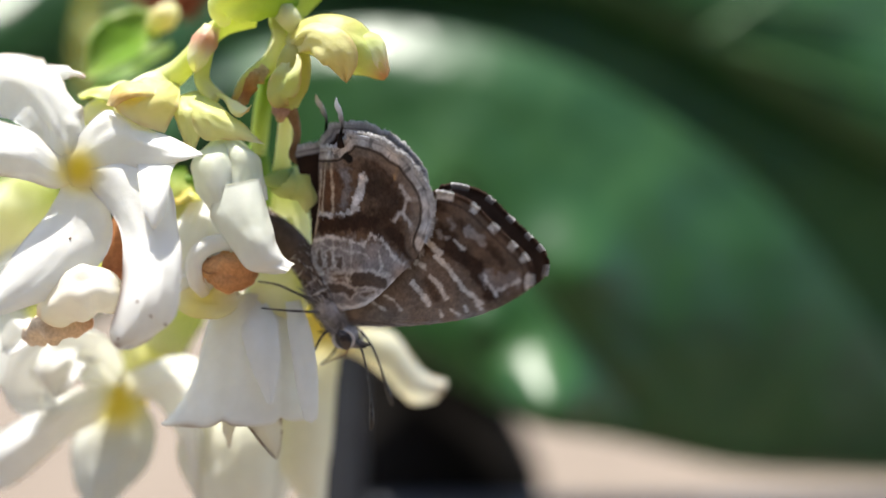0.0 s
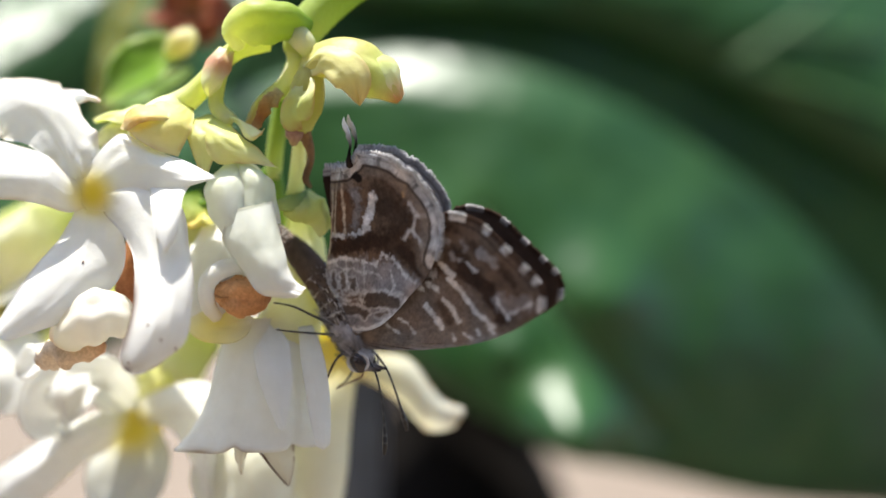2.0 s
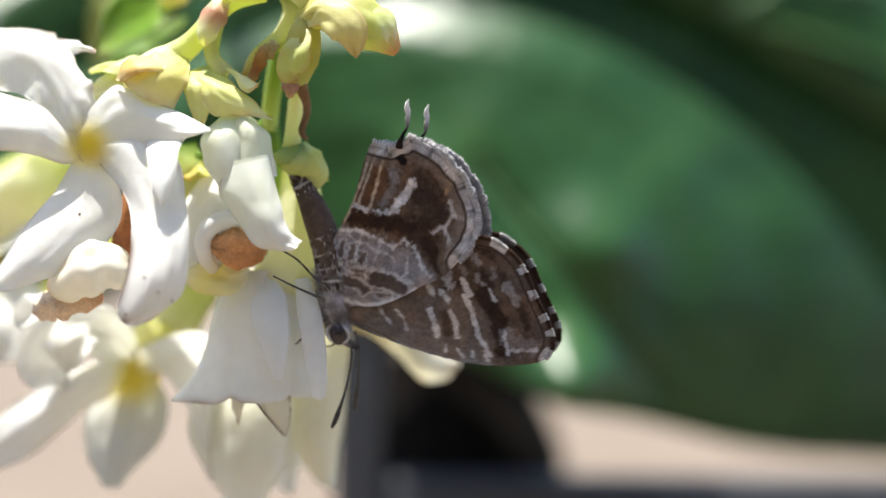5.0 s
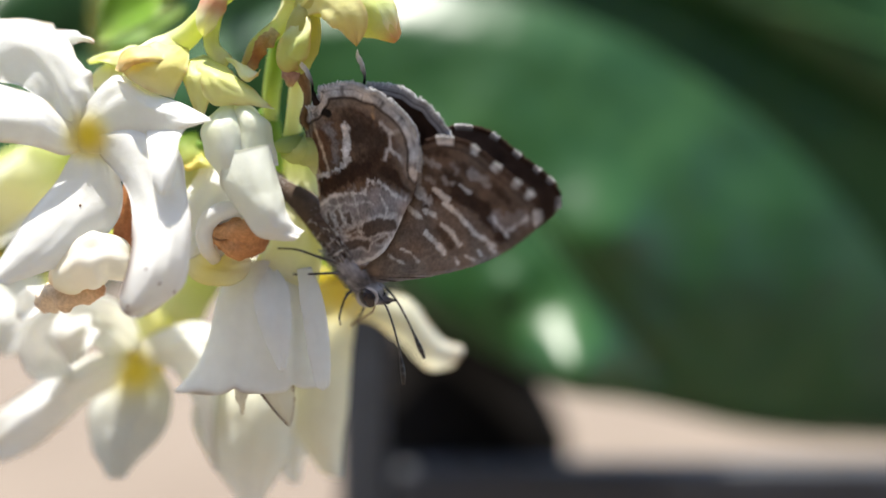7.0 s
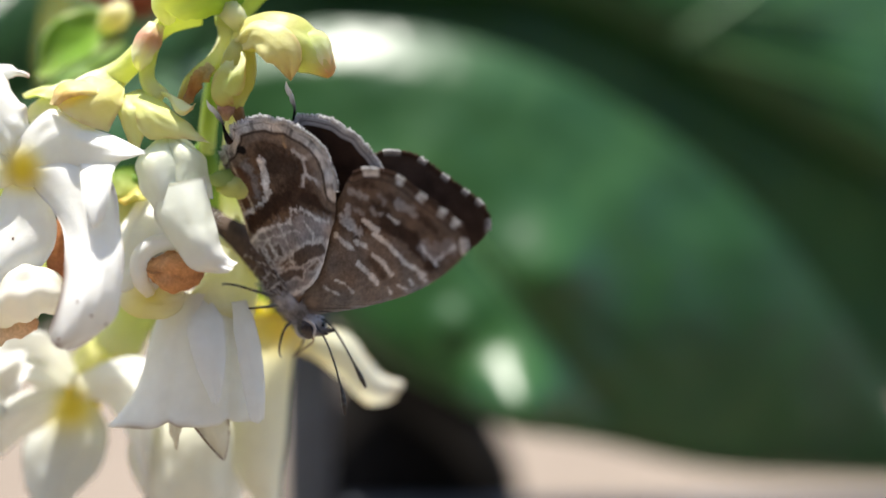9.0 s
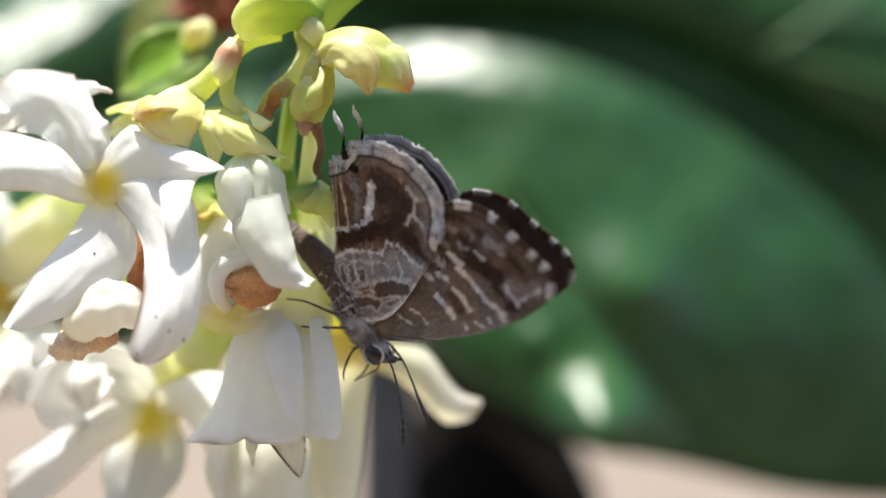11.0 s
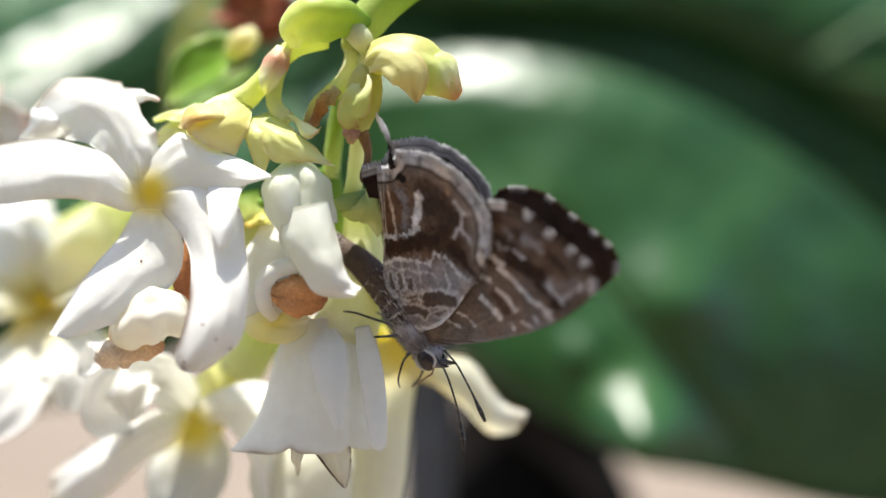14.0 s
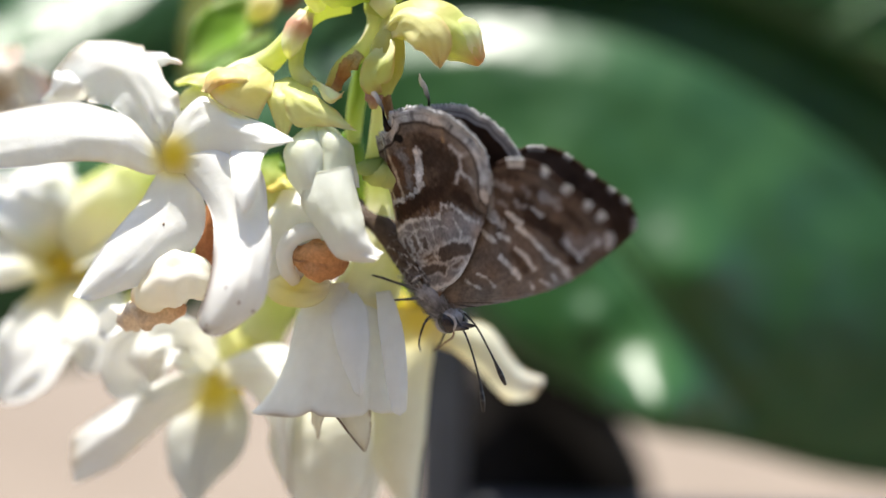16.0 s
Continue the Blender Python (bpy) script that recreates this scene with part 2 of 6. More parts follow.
def sheet(left, mid, right, cols, heart=None, thick=0.12, ruffle=0.1, seed=1, nu=36, nv=21, edge=None, edge_amount=0.0, ripple=3.0, rib=0.0):
    """A thin petal or sepal stretched over three rails, each a curve from its base to its tip; heart: a point, a pigment and a reach that tints the base."""
    l, m, r = (spline(q, nu) for q in (left, mid, right))
    col = np.clip(spline([list(a) for a in cols], nu) if len(cols) > 1 else np.tile(cols[0], (nu, 1)), 0, 1)
    s = np.linspace(-1, 1, nv)
    u = np.linspace(0, 1, nu)
    p = l[:, None] * (s * (s - 1) / 2)[None, :, None] + m[:, None] * (1 - s * s)[None, :, None] + r[:, None] * (s * (s + 1) / 2)[None, :, None]
    du, dv = np.gradient(p, axis=0), np.gradient(p, axis=1)
    nrm = np.cross(du, dv)
    nrm = nrm / np.maximum(np.linalg.norm(nrm, axis=2, keepdims=True), 1e-6)
    if nrm[..., 1].mean() > 0:
        nrm = -nrm
    U, S = np.meshgrid(u, s, indexing="ij")
    lift = ruffle * np.abs(S) ** 2 * wave(U.ravel() * ripple * 2, S.ravel() * 1.3, seed).reshape(U.shape)
    lift = lift + 0.35 * ruffle * wave(U.ravel() * 6, S.ravel() * 4, seed + 4).reshape(U.shape) - rib * np.exp(-(S / 0.1) ** 2)
    top = p + nrm * (lift * np.clip(U / 0.3, 0.1, 1))[..., None]
    low = top - nrm * (thick * (1 - 0.7 * np.abs(S) ** 3) * (1 - 0.6 * U))[..., None]
    k = np.tile(col[:, None], (1, nv, 1))
    if edge is not None:
        a = np.clip(np.maximum(np.abs(S) ** 10, U ** 14) * edge_amount * (0.5 + 1.2 * wave(U.ravel() * 11, S.ravel() * 5, seed + 5).reshape(U.shape)), 0, 1)[..., None]
        k = k * (1 - a) + np.array(edge) * a
    if heart is not None:
        d = np.linalg.norm(p - heart[0], axis=2) / heart[2]
        a = np.exp(-d ** 2.6)[..., None]
        k = k * (1 - a) + np.array(heart[1]) * a
    n = nu * nv
    fs = []
    for i in range(nu - 1):
        for j in range(nv - 1):
            q = (i * nv + j, i * nv + j + 1, (i + 1) * nv + j + 1, (i + 1) * nv + j)
            fs += [q, tuple(x + n for x in reversed(q))]
    rim = list(range(nv)) + [i * nv + nv - 1 for i in range(1, nu)] + [(nu - 1) * nv + j for j in range(nv - 2, -1, -1)] + [i * nv for i in range(nu - 2, 0, -1)]
    fs += [(rim[i], rim[(i + 1) % len(rim)], rim[(i + 1) % len(rim)] + n, rim[i] + n) for i in range(len(rim))]
    return np.vstack((top.reshape(-1, 3), low.reshape(-1, 3))), fs, np.vstack((k.reshape(-1, 3), k.reshape(-1, 3)))


# ---- ground and backdrop ----
def grid_sheet(nx, ny, fn):
    vs = [fn(i / (nx - 1), j / (ny - 1)) for j in range(ny) for i in range(nx)]
    fs = [(j * nx + i, j * nx + i + 1, (j + 1) * nx + i + 1, (j + 1) * nx + i) for j in range(ny - 1) for i in range(nx - 1)]
    return np.array(vs, float), fs


def box(x0, x1, y0, y1, z0, z1, bevel=0.0):
    bm = bmesh.new()
    bmesh.ops.create_cube(bm, size=1)
    for v in bm.verts:
        v.co = Vector(((x0 + x1) / 2 + v.co.x * (x1 - x0), (y0 + y1) / 2 + v.co.y * (y1 - y0), (z0 + z1) / 2 + v.co.z * (z1 - z0)))
    if bevel:
        bmesh.ops.bevel(bm, geom=bm.edges[:], offset=bevel, segments=3, profile=0.5, affect="EDGES")
    vs, fs = np.array([v.co[:] for v in bm.verts]), [tuple(v.index for v in f.verts) for f in bm.faces]
    bm.free()
    return vs, fs


def make_ground():
    a = np.linspace(-1, 1, 61)
    xs = np.sign(a) * np.abs(a) ** 4 * 60000
    vs = [(x, y, -330 + 1.5 * noise.noise((x * 0.01, y * 0.01, 0))) for y in xs for x in xs]
    fs = [(j * 61 + i, j * 61 + i + 1, (j + 1) * 61 + i + 1, (j + 1) * 61 + i) for j in range(60) for i in range(60)]
    tagged(part("ground", vs, fs, PAVE), "sunlit sandy pink paving, out of focus", "paving", kind="structure")


make_ground()


# unseen wall, added behind the camera to hold back sky light and reflections
def make_wall():
    vs, fs = box(-5000, 5000, -2400, -2200, -330, 2100, 4)
    tagged(part("unseen_wall", vs, fs, WALL, smooth=False), "unseen plain wall added behind the camera to shape the light", "wall", kind="structure")


make_wall()


def broad_leaf(name, base, end, width, up, bulge, label, material=LEAF, veins=7, seed=1, wavy=1.5, lean=0.0, sag=0.0, stem=12.0):
    """A glossy pillowed leaf: blade with a raised midrib and side veins. up: the direction of its width; bulge: height of its pillow."""
    base, end, up = np.array(base, float), np.array(end, float), unit(np.array(up, float))
    axis = end - base
    length = float(np.linalg.norm(axis))
    axis = axis / length
    nrm = unit(np.cross(axis, up))
    if nrm[1] > 0:
        nrm = -nrm
    root = thing(name, base, label, "leaf")

    def spot(u, s, over=0.0):
        half = width / 2 * (math.sin(math.pi * min(1, max(0, u)) ** 0.85) ** 0.62 + 0.01)
        rib = abs(s)
        ripple = 0.5 * wavy * math.cos((u * veins * 2 + rib * 1.6) * math.pi) * math.sin(math.pi * min(1, rib * 1.1)) * 0.5
        h = bulge * (math.sin(math.pi * rib ** 0.8) * 0.55 - 0.75 * rib ** 2.2) + ripple - sag * (u - 0.3) ** 2
        h += wavy * noise.noise((u * 3.1, s * 2.2, seed * 5.3))
        return base + axis * (u * length) + up * (s * half + lean * (u - 0.5) ** 2) + nrm * (h + over)
    nu, nv = 70, 41
    top, fs = grid_sheet(nu, nv, lambda a, b: spot(a, b * 2 - 1))
    low, _ = grid_sheet(nu, nv, lambda a, b: spot(a, b * 2 - 1, -0.45))
    n = len(top)
    allf = fs + [tuple(q + n for q in reversed(f)) for f in fs]
    rim = [j * nu for j in range(nv)] + [(nv - 1) * nu + i for i in range(1, nu)] + [j * nu + nu - 1 for j in range(nv - 2, -1, -1)] + [i for i in range(nu - 2, 0, -1)]
    allf += [(rim[i], rim[(i + 1) % len(rim)], rim[(i + 1) % len(rim)] + n, rim[i] + n) for i in range(len(rim))]
    part("blade", np.vstack((top, low)), allf, material, root)
    v, f, _ = tube([spot(u, 0, -0.1) for u in np.linspace(0.01, 0.97, 9)], [1.1, 0.9, 0.5, 0.15], [WHITE], 40, 8)
    part("midrib", v, f, VEIN, root)
    for k in range(1, veins):
        for sgn in (-1, 1):
            u0 = k / veins * 0.9 + 0.02
            line = [spot(min(0.97, u0 + 0.16 * q ** 1.5), sgn * q * 0.9, -0.12) for q in np.linspace(0.02, 1, 6)]
            v, f, _ = tube(line, [0.42, 0.3, 0.12], [WHITE], 18, 6)
            part("side_vein", v, f, VEIN, root)
    v, f, _ = tube([base - axis * stem - nrm * 3, base - axis * stem * 0.4, base], [1.2, 1.1, 1.1], [WHITE], 10, 8)
    part("leaf_stalk", v, f, VEIN, root)
    return root


def blade_leaf(name, lower, upper, bulge, curl, ridges, veins, label, material=LEAF, seed=1, wavy=0.5, curl_from=0.86, curl_to=2.0):
    """A big leaf between two edge curves. It swells towards the lens, its upper rim rolls back; ridges: lines (x, z) with a height and a
    breadth that press folds into it; veins: lines (x, z) that run over it."""
    nu, nv = 110, 70
    lo, hi = spline(lower, nu), spline(upper, nu)
    v = np.linspace(0, 1, nv)[:, None, None]
    p = lo[None] * (1 - v) + hi[None] * v
    u1 = np.linspace(0, 1, nu)[None, :]
    v1 = np.linspace(0, 1, nv)[:, None]
    push = bulge * np.sin(np.pi * v1) ** 0.8 * (0.35 + 0.65 * np.sin(np.pi * u1) ** 0.6)
    push = push - curl * (1 - np.clip((u1 - curl_to) / 0.3, 0, 1)) * np.clip((v1 - curl_from) / (1 - curl_from), 0, 1) ** 1.15 - 0.5 * curl * np.clip((0.12 - v1) / 0.12, 0, 1) ** 2
    x, z = p[..., 0].ravel(), p[..., 2].ravel()
    extra = wavy * wave(x * 0.16, z * 0.16, seed) + 0.4 * wavy * wave(x * 0.5, z * 0.5, seed + 2)
    for line, height, breadth in ridges:
        extra = extra + height * np.exp(-(near_line(x, z, line) / breadth) ** 2)
    top = p.reshape(-1, 3).copy()
    top[:, 1] -= push.ravel() + extra
    low = top + V(0, 0.5, 0)
    n = nu * nv
    fs = [(j * nu + i, j * nu + i + 1, (j + 1) * nu + i + 1, (j + 1) * nu + i) for j in range(nv - 1) for i in range(nu - 1)]
    rim = [j * nu for j in range(nv)] + [(nv - 1) * nu + i for i in range(1, nu)] + [j * nu + nu - 1 for j in range(nv - 2, -1, -1)] + list(range(nu - 2, 0, -1))
    allf = fs + [tuple(q + n for q in reversed(f)) for f in fs]
    allf += [(rim[i], rim[(i + 1) % len(rim)], rim[(i + 1) % len(rim)] + n, rim[i] + n) for i in range(len(rim))]
    root = thing(name, lo[0], label, "leaf")
    part("blade", np.vstack((top, low)), allf, material, root)
    for k, (line, r) in enumerate(veins):
        c = spline(line, 24)
        pts = []
        for q in c:
            i = int(np.argmin((top[:, 0] - q[0]) ** 2 + (top[:, 2] - q[1]) ** 2))
            pts.append(V(q[0], top[i, 1] - r * 0.35, q[1]))
        vv, f, _ = tube(pts, [r, r * 0.8, r * 0.4], [WHITE], 24, 8)
        part("midrib" if k == 0 else "side_vein", vv, f, VEIN, root)
    return root


def flat(*pts):
    return [(p[0], p[2]) for p in pts]


# front leaf: a broad blade leaning away upwards behind the butterfly, its upper rim rolled back
blade_leaf("broad_leaf", [V(-22.87, 55.63, 1.19), V(-12.36, 52.75, -6.30), V(-4.45, 48.17, -11.17), V(0.83, 45.43, -13.99), V(5.94, 44.63, -16.34), V(12.21, 45.62, -18.56), V(19.59, 49.34, -20.93), V(28.69, 53.54, -23.74), V(38.31, 57.48, -25.60), V(55.90, 64.63, -28.01)],
           [V(-23.06, 56.55, 16.49), V(-13.93, 56.63, 20.27), V(-4.77, 55.85, 21.05), V(6.55, 55.38, 19.04), V(18.10, 57.01, 14.49), V(30.21, 59.57, 6.97), V(39.77, 60.16, -2.29), V(55.73, 64.26, -23.06)],
           1.06, 2.48, [([(2.2, 3.2), (6.7, -2.9), (9.48, -5.9), (14.6, -12.1), (18.5, -17)], -0.95, 1.15), ([(13.44, -3.42)], 2.45, 4.13), ([(4.39, -8.42)], 1.12, 1.99), ([(9.88, -16.06)], 5.40, 4.03), ([(22.60, -5.48)], 1.50, 11.75)],
           [([(1.6, 4.0), (9.48, -5.60), (16.21, -15.83)], 0.3)], "large glossy dark green leaf with a sunlit rolled rim", seed=2, wavy=0.28, curl_from=0.86, curl_to=0.32)
# second leaf above it
blade_leaf("broad_leaf", [V(-23.53, 72, 32.38), V(-10.44, 70, 28.83), V(2.29, 70, 27.94), V(13.75, 70, 26.42), V(26.48, 70, 21.70), V(39.21, 70, 14.39), V(60.49, 72, 2.65)],
           [V(-25.31, 82, 43.87), V(-6.09, 88, 55.87), V(16.08, 92, 64.08), V(38.91, 94, 64.92), V(53.64, 93, 57.76), V(59.93, 90, 47.08), V(71.63, 84, 24.04)],
           4.5, 4.0, [(flat(V(-7.89, 70, 29.66), V(9.93, 70, 27.75)), 0.8, 2.0)],
           [(flat(V(29.47, 72, 21.26), V(37.02, 76, 26.04), V(48.39, 82, 34.83)), 0.33), (flat(V(30.12, 72, 21.26), V(40.11, 73, 18.95), V(57.00, 76, 13.72)), 0.4), (flat(V(37.69, 76, 25.70), V(48.38, 78, 25.07), V(59.36, 80, 24.06)), 0.3)],
           "large green leaf with pale veins, higher on the plant", seed=5)
# shaded leaf in the gap between the two
blade_leaf("broad_leaf", [V(-25.91, 71, 7.12), V(1.02, 70.5, 1.34), V(26.58, 70.5, -7.60), V(67.16, 75, -23.73)], [V(-26.70, 75, 34.44), V(-10.84, 75, 31.13), V(2.38, 75, 30.14), V(14.28, 75, 28.62), V(27.50, 75, 23.86), V(40.72, 75, 16.59), V(68.65, 78, 2.09)],
           0.5, 0.5, [], [(flat(V(-23.70, 73, 22.21), V(7.55, 73, 18.30), V(47.33, 75, 2.71)), 0.3)], "dark green leaf in shade between two others", seed=8)
# leaves behind the stalk and the flowers
broad_leaf("broad_leaf", V(-62.34, 48, 11.42), V(-39.70, 71, 31.49), 8.5, (-0.778, 0.30, 0.55), 0.25, "narrow green leaf with a white glare on its face", seed=7, veins=6, wavy=0.3)
broad_leaf("broad_leaf", V(-97.05, 92, 8.26), V(-11.56, 84, 22.63), 66, (0.05, 0.35, 0.92), 6.0, "dark green leaf behind the flower cluster", seed=9, veins=6)
broad_leaf("broad_leaf", V(-102.15, 100, 39.25), V(-11.00, 96, 42.85), 60, (0.1, 0.5, 0.85), 6.0, "broad green leaf high behind the cluster", seed=12, veins=6)
broad_leaf("broad_leaf", V(-27.02, 54, 35.22), V(-30.36, 41, 10.43), 9.5, (0.95, 0.1, 0.25), 0.8, "slim olive green leaf hanging behind the stalk", material=OLIVE, seed=14, veins=5)


# pot-shaped black body added to fill the dark area under the front leaf
def make_dark_body():
    at = V(-0.50, 62, -27.42)
    root = thing("dark_body", at, "black long-necked body added to fill the dark area under the leaf", "plant pot")
    x, y, z = at
    rings = [(0, -95), (11.5, -95), (13.4, -40), (13.0, -8), (12.0, 1.1), (10.2, 5), (8.8, 7.6), (7.9, 11), (7.4, 20), (7.0, 21), (6.6, 20.5), (6.5, 18), (0, 17.6)]
    m = 40
    vs = [(x + r * math.cos(a), y + 4 + r * math.sin(a) * 0.9, z + h) for r, h in rings for a in np.linspace(0, 2 * math.pi, m, endpoint=False)]
    fs = [(i * m + j, i * m + (j + 1) % m, (i + 1) * m + (j + 1) % m, (i + 1) * m + j) for i in range(len(rings) - 1) for j in range(m)]
    part("body_wall", vs, fs, BLACKM, root)
    # dark filling of the neck, made up along with the body
    rnd = random.Random(4)
    vs = [(x + r * math.cos(a), y + 4 + r * math.sin(a) * 0.9, z + 18 + rnd.uniform(-0.3, 0.6)) for r in (0.1, 1.6, 3.2, 4.8, 6.4) for a in np.linspace(0, 2 * math.pi, m, endpoint=False)]
    fs = [(i * m + j, i * m + (j + 1) % m, (i + 1) * m + (j + 1) % m, (i + 1) * m + j) for i in range(4) for j in range(m)]
    part("soil", vs, fs, FILLM, root, "made-up dark filling in the neck")


make_dark_body()


def make_frame():
    root = thing("metal_frame", V(-8.27, 40, -15.62), "slate grey painted metal frame", "frame")
    a = V(-8.18, 40, -9.74)
    v, f = box(a[0] - 2.6, a[0] + 1.5, a[1] - 1, a[1] + 1, -330, a[2] + 6, 0.5)
    part("post", v, f, RAILM, root)
    b = V(11.84, 52, -28.57)
    v, f = box(a[0] + 1.7, 110, b[1] - 2, b[1] + 2, b[2] - 3.5, b[2] + 2.2, 0.7)
    part("rail", v, f, RAILM, root)


make_frame()

# ---- the flower cluster ----
FLOWERS = "flowers of the cluster"
SKIN = {}


def add_petal(root, *a, mat=None, name="petal", label="", **k):
    v, f, c = petal(*a, **k)
    return part(name, v, f, mat or PETAL, root, label, c)


def add_sheet(root, *a, mat=None, name="petal", label="", **k):
    v, f, c = sheet(*a, **k)
    SKIN["last"] = v
    return part(name, v, f, mat or PETAL, root, label, c)


def speck(root, at):
    """A tiny brown speck set into the petal laid last, at one of its points."""
    p = SKIN["last"][at]
    v, f, c = tube([p + V(0, 0.1, -0.05), p + V(0.01, -0.02, 0.02), p + V(0.02, 0.05, 0.08)], [0.03, 0.055, 0.03], [BROWN], 6, 7)
    part("speck", v, f, DRY, root, "tiny brown speck", c)


def add_tube(root, name, *a, mat=None, label="", **k):
    v, f, c = tube(*a, **k)
    return part(name, v, f, mat or GREEN, root, label, c)


def star_flower():
    r = thing("star_flower", V(-19.43, 0.5, 3.44), "open white waxy five-petalled flower with yellow throat", "flower", FLOWERS)
    heart = (V(-18.83, -1.2, 3.32), (0.99, 0.86, 0.08), 1.05)
    W2 = [WHITE]
    # upper petal, leaning back with its end rolled away
    add_sheet(r, [V(-20.13, -0.9, 3.33), V(-20.92, -0.9, 4.44), V(-21.71, -0.6, 5.58), V(-23.75, 0.2, 6.26), V(-26.72, 1.4, 6.52)], [V(-19.26, -1, 3.27), V(-19.62, -1.2, 4.77), V(-20.30, -1.1, 6.44), V(-21.76, -0.7, 8.04), V(-24.69, 1, 9.32)],
              [V(-18.32, -0.95, 3.48), V(-18.36, -0.9, 5.26), V(-19.05, -0.5, 6.71), V(-20.17, 0.4, 8.13), V(-21.70, 2, 9.27)], W2, heart, ruffle=0.4, seed=2, nu=56, nv=33, edge=TAN, edge_amount=0.3, ripple=5)
    add_sheet(r, [V(-21.33, 1.6, 9.09), V(-20.19, 0.6, 8.93), V(-19.56, 0.2, 8.69), V(-18.88, 0.2, 8.33)], [V(-21.19, 1.4, 8.63), V(-20.04, 0.2, 8.52), V(-19.41, -0.2, 8.40), V(-18.81, 0, 8.21)], [V(-20.95, 1.2, 8.06), V(-20.17, 0.4, 8.07), V(-19.51, 0.1, 8.14), V(-18.91, 0.1, 8.11)],
              [WHITE, WHITE, (0.93, 0.91, 0.86)], seed=12, nu=20, nv=11, edge=(0.4, 0.16, 0.10), edge_amount=1.1, name="petal_fold", label="torn brown-edged petal tip")
    add_sheet(r, [V(-27.00, 1.2, 6.31), V(-26.05, 0.6, 7.27), V(-25.90, 0.8, 8.02)], [V(-25.72, 0.6, 6.25), V(-25.00, -0.2, 7.05), V(-25.47, 0.4, 7.91)], [V(-23.94, 0.2, 6.26), V(-23.98, -0.3, 7.16), V(-25.09, 0.4, 7.97)], W2, seed=13, nu=18, nv=13, ruffle=0.2, name="petal_fold", label="thin folded petal edge")
    # petal reaching sideways
    add_sheet(r, [V(-19.08, -1, 3.74), V(-20.07, -1.1, 4.25), V(-21.09, -1.1, 5.18), V(-22.66, -0.8, 5.74), V(-24.66, -0.4, 6.14), V(-27.40, 0.2, 5.85), V(-30.51, 0.8, 5.30), V(-33.11, 1.2, 4.42)],
              [V(-19.06, -1.05, 3.27), V(-20.09, -1.5, 3.36), V(-21.01, -1.9, 3.96), V(-22.16, -2, 4.24), V(-24.02, -1.8, 4.43), V(-26.70, -1.2, 4.24), V(-29.86, -0.4, 3.88), V(-33.19, 0.8, 3.90)],
              [V(-19.07, -1, 2.69), V(-20.07, -1.2, 2.33), V(-21.45, -1.5, 2.72), V(-22.92, -1.7, 2.93), V(-24.99, -1.6, 2.88), V(-26.68, -1.2, 2.72), V(-29.74, -0.6, 2.62), V(-33.02, 0.8, 3.47)], W2, heart, ruffle=0.14, seed=3, nu=56, nv=23, edge=TAN, edge_amount=0.4)
    # petal hanging to the side
    add_sheet(r, [V(-19.59, -0.9, 3.45), V(-19.94, -0.9, 2.20), V(-20.55, -1, 1.17), V(-21.59, -1.8, -0.35), V(-22.52, -2.5, -2.00), V(-23.40, -3, -3.80)], [V(-18.92, -0.95, 3.28), V(-18.79, -1.1, 1.87), V(-18.85, -1.4, 0.54), V(-19.49, -2.2, -0.84), V(-20.78, -2.9, -2.48), V(-22.89, -3.1, -3.95)],
              [V(-18.16, -0.9, 3.28), V(-17.64, -0.8, 1.89), V(-17.30, -0.7, 0.38), V(-17.72, -1, -1.36), V(-19.46, -1.9, -2.91), V(-22.45, -2.9, -4.08)], W2, heart, ruffle=0.1, seed=4, nu=44, nv=23, rib=0.03)
    speck(r, 22 * 23 + 11)
    # long petal curving down towards the lens
    add_sheet(r, [V(-18.90, -1, 3.33), V(-18.26, -1.1, 2.28), V(-17.26, -1.6, 1.29), V(-16.47, -2.4, 0.09), V(-16.06, -3.4, -1.30), V(-16.05, -4.3, -2.98), V(-16.38, -4.7, -4.42), V(-16.46, -4.6, -5.03)],
              [V(-18.54, -1.2, 3.43), V(-16.94, -1.75, 3.29), V(-15.45, -2.6, 2.06), V(-14.58, -3.6, 0.09), V(-14.20, -4.5, -1.48), V(-14.28, -5.1, -3.19), V(-14.79, -5, -4.76), V(-15.65, -4.7, -5.52)],
              [V(-17.78, -1, 3.77), V(-15.59, -1.2, 3.90), V(-14.09, -1.7, 2.56), V(-13.50, -2.8, 0.55), V(-13.11, -3.7, -0.83), V(-13.00, -4.4, -2.56), V(-13.26, -4.7, -4.01), V(-14.46, -4.6, -5.05)], W2, heart, ruffle=0.12, seed=5, nu=50, nv=23, edge=BROWN, edge_amount=0.7)
    for at in (35 * 23 + 6, 38 * 23 + 12, 45 * 23 + 4, 42 * 23 + 19):
        speck(r, at)
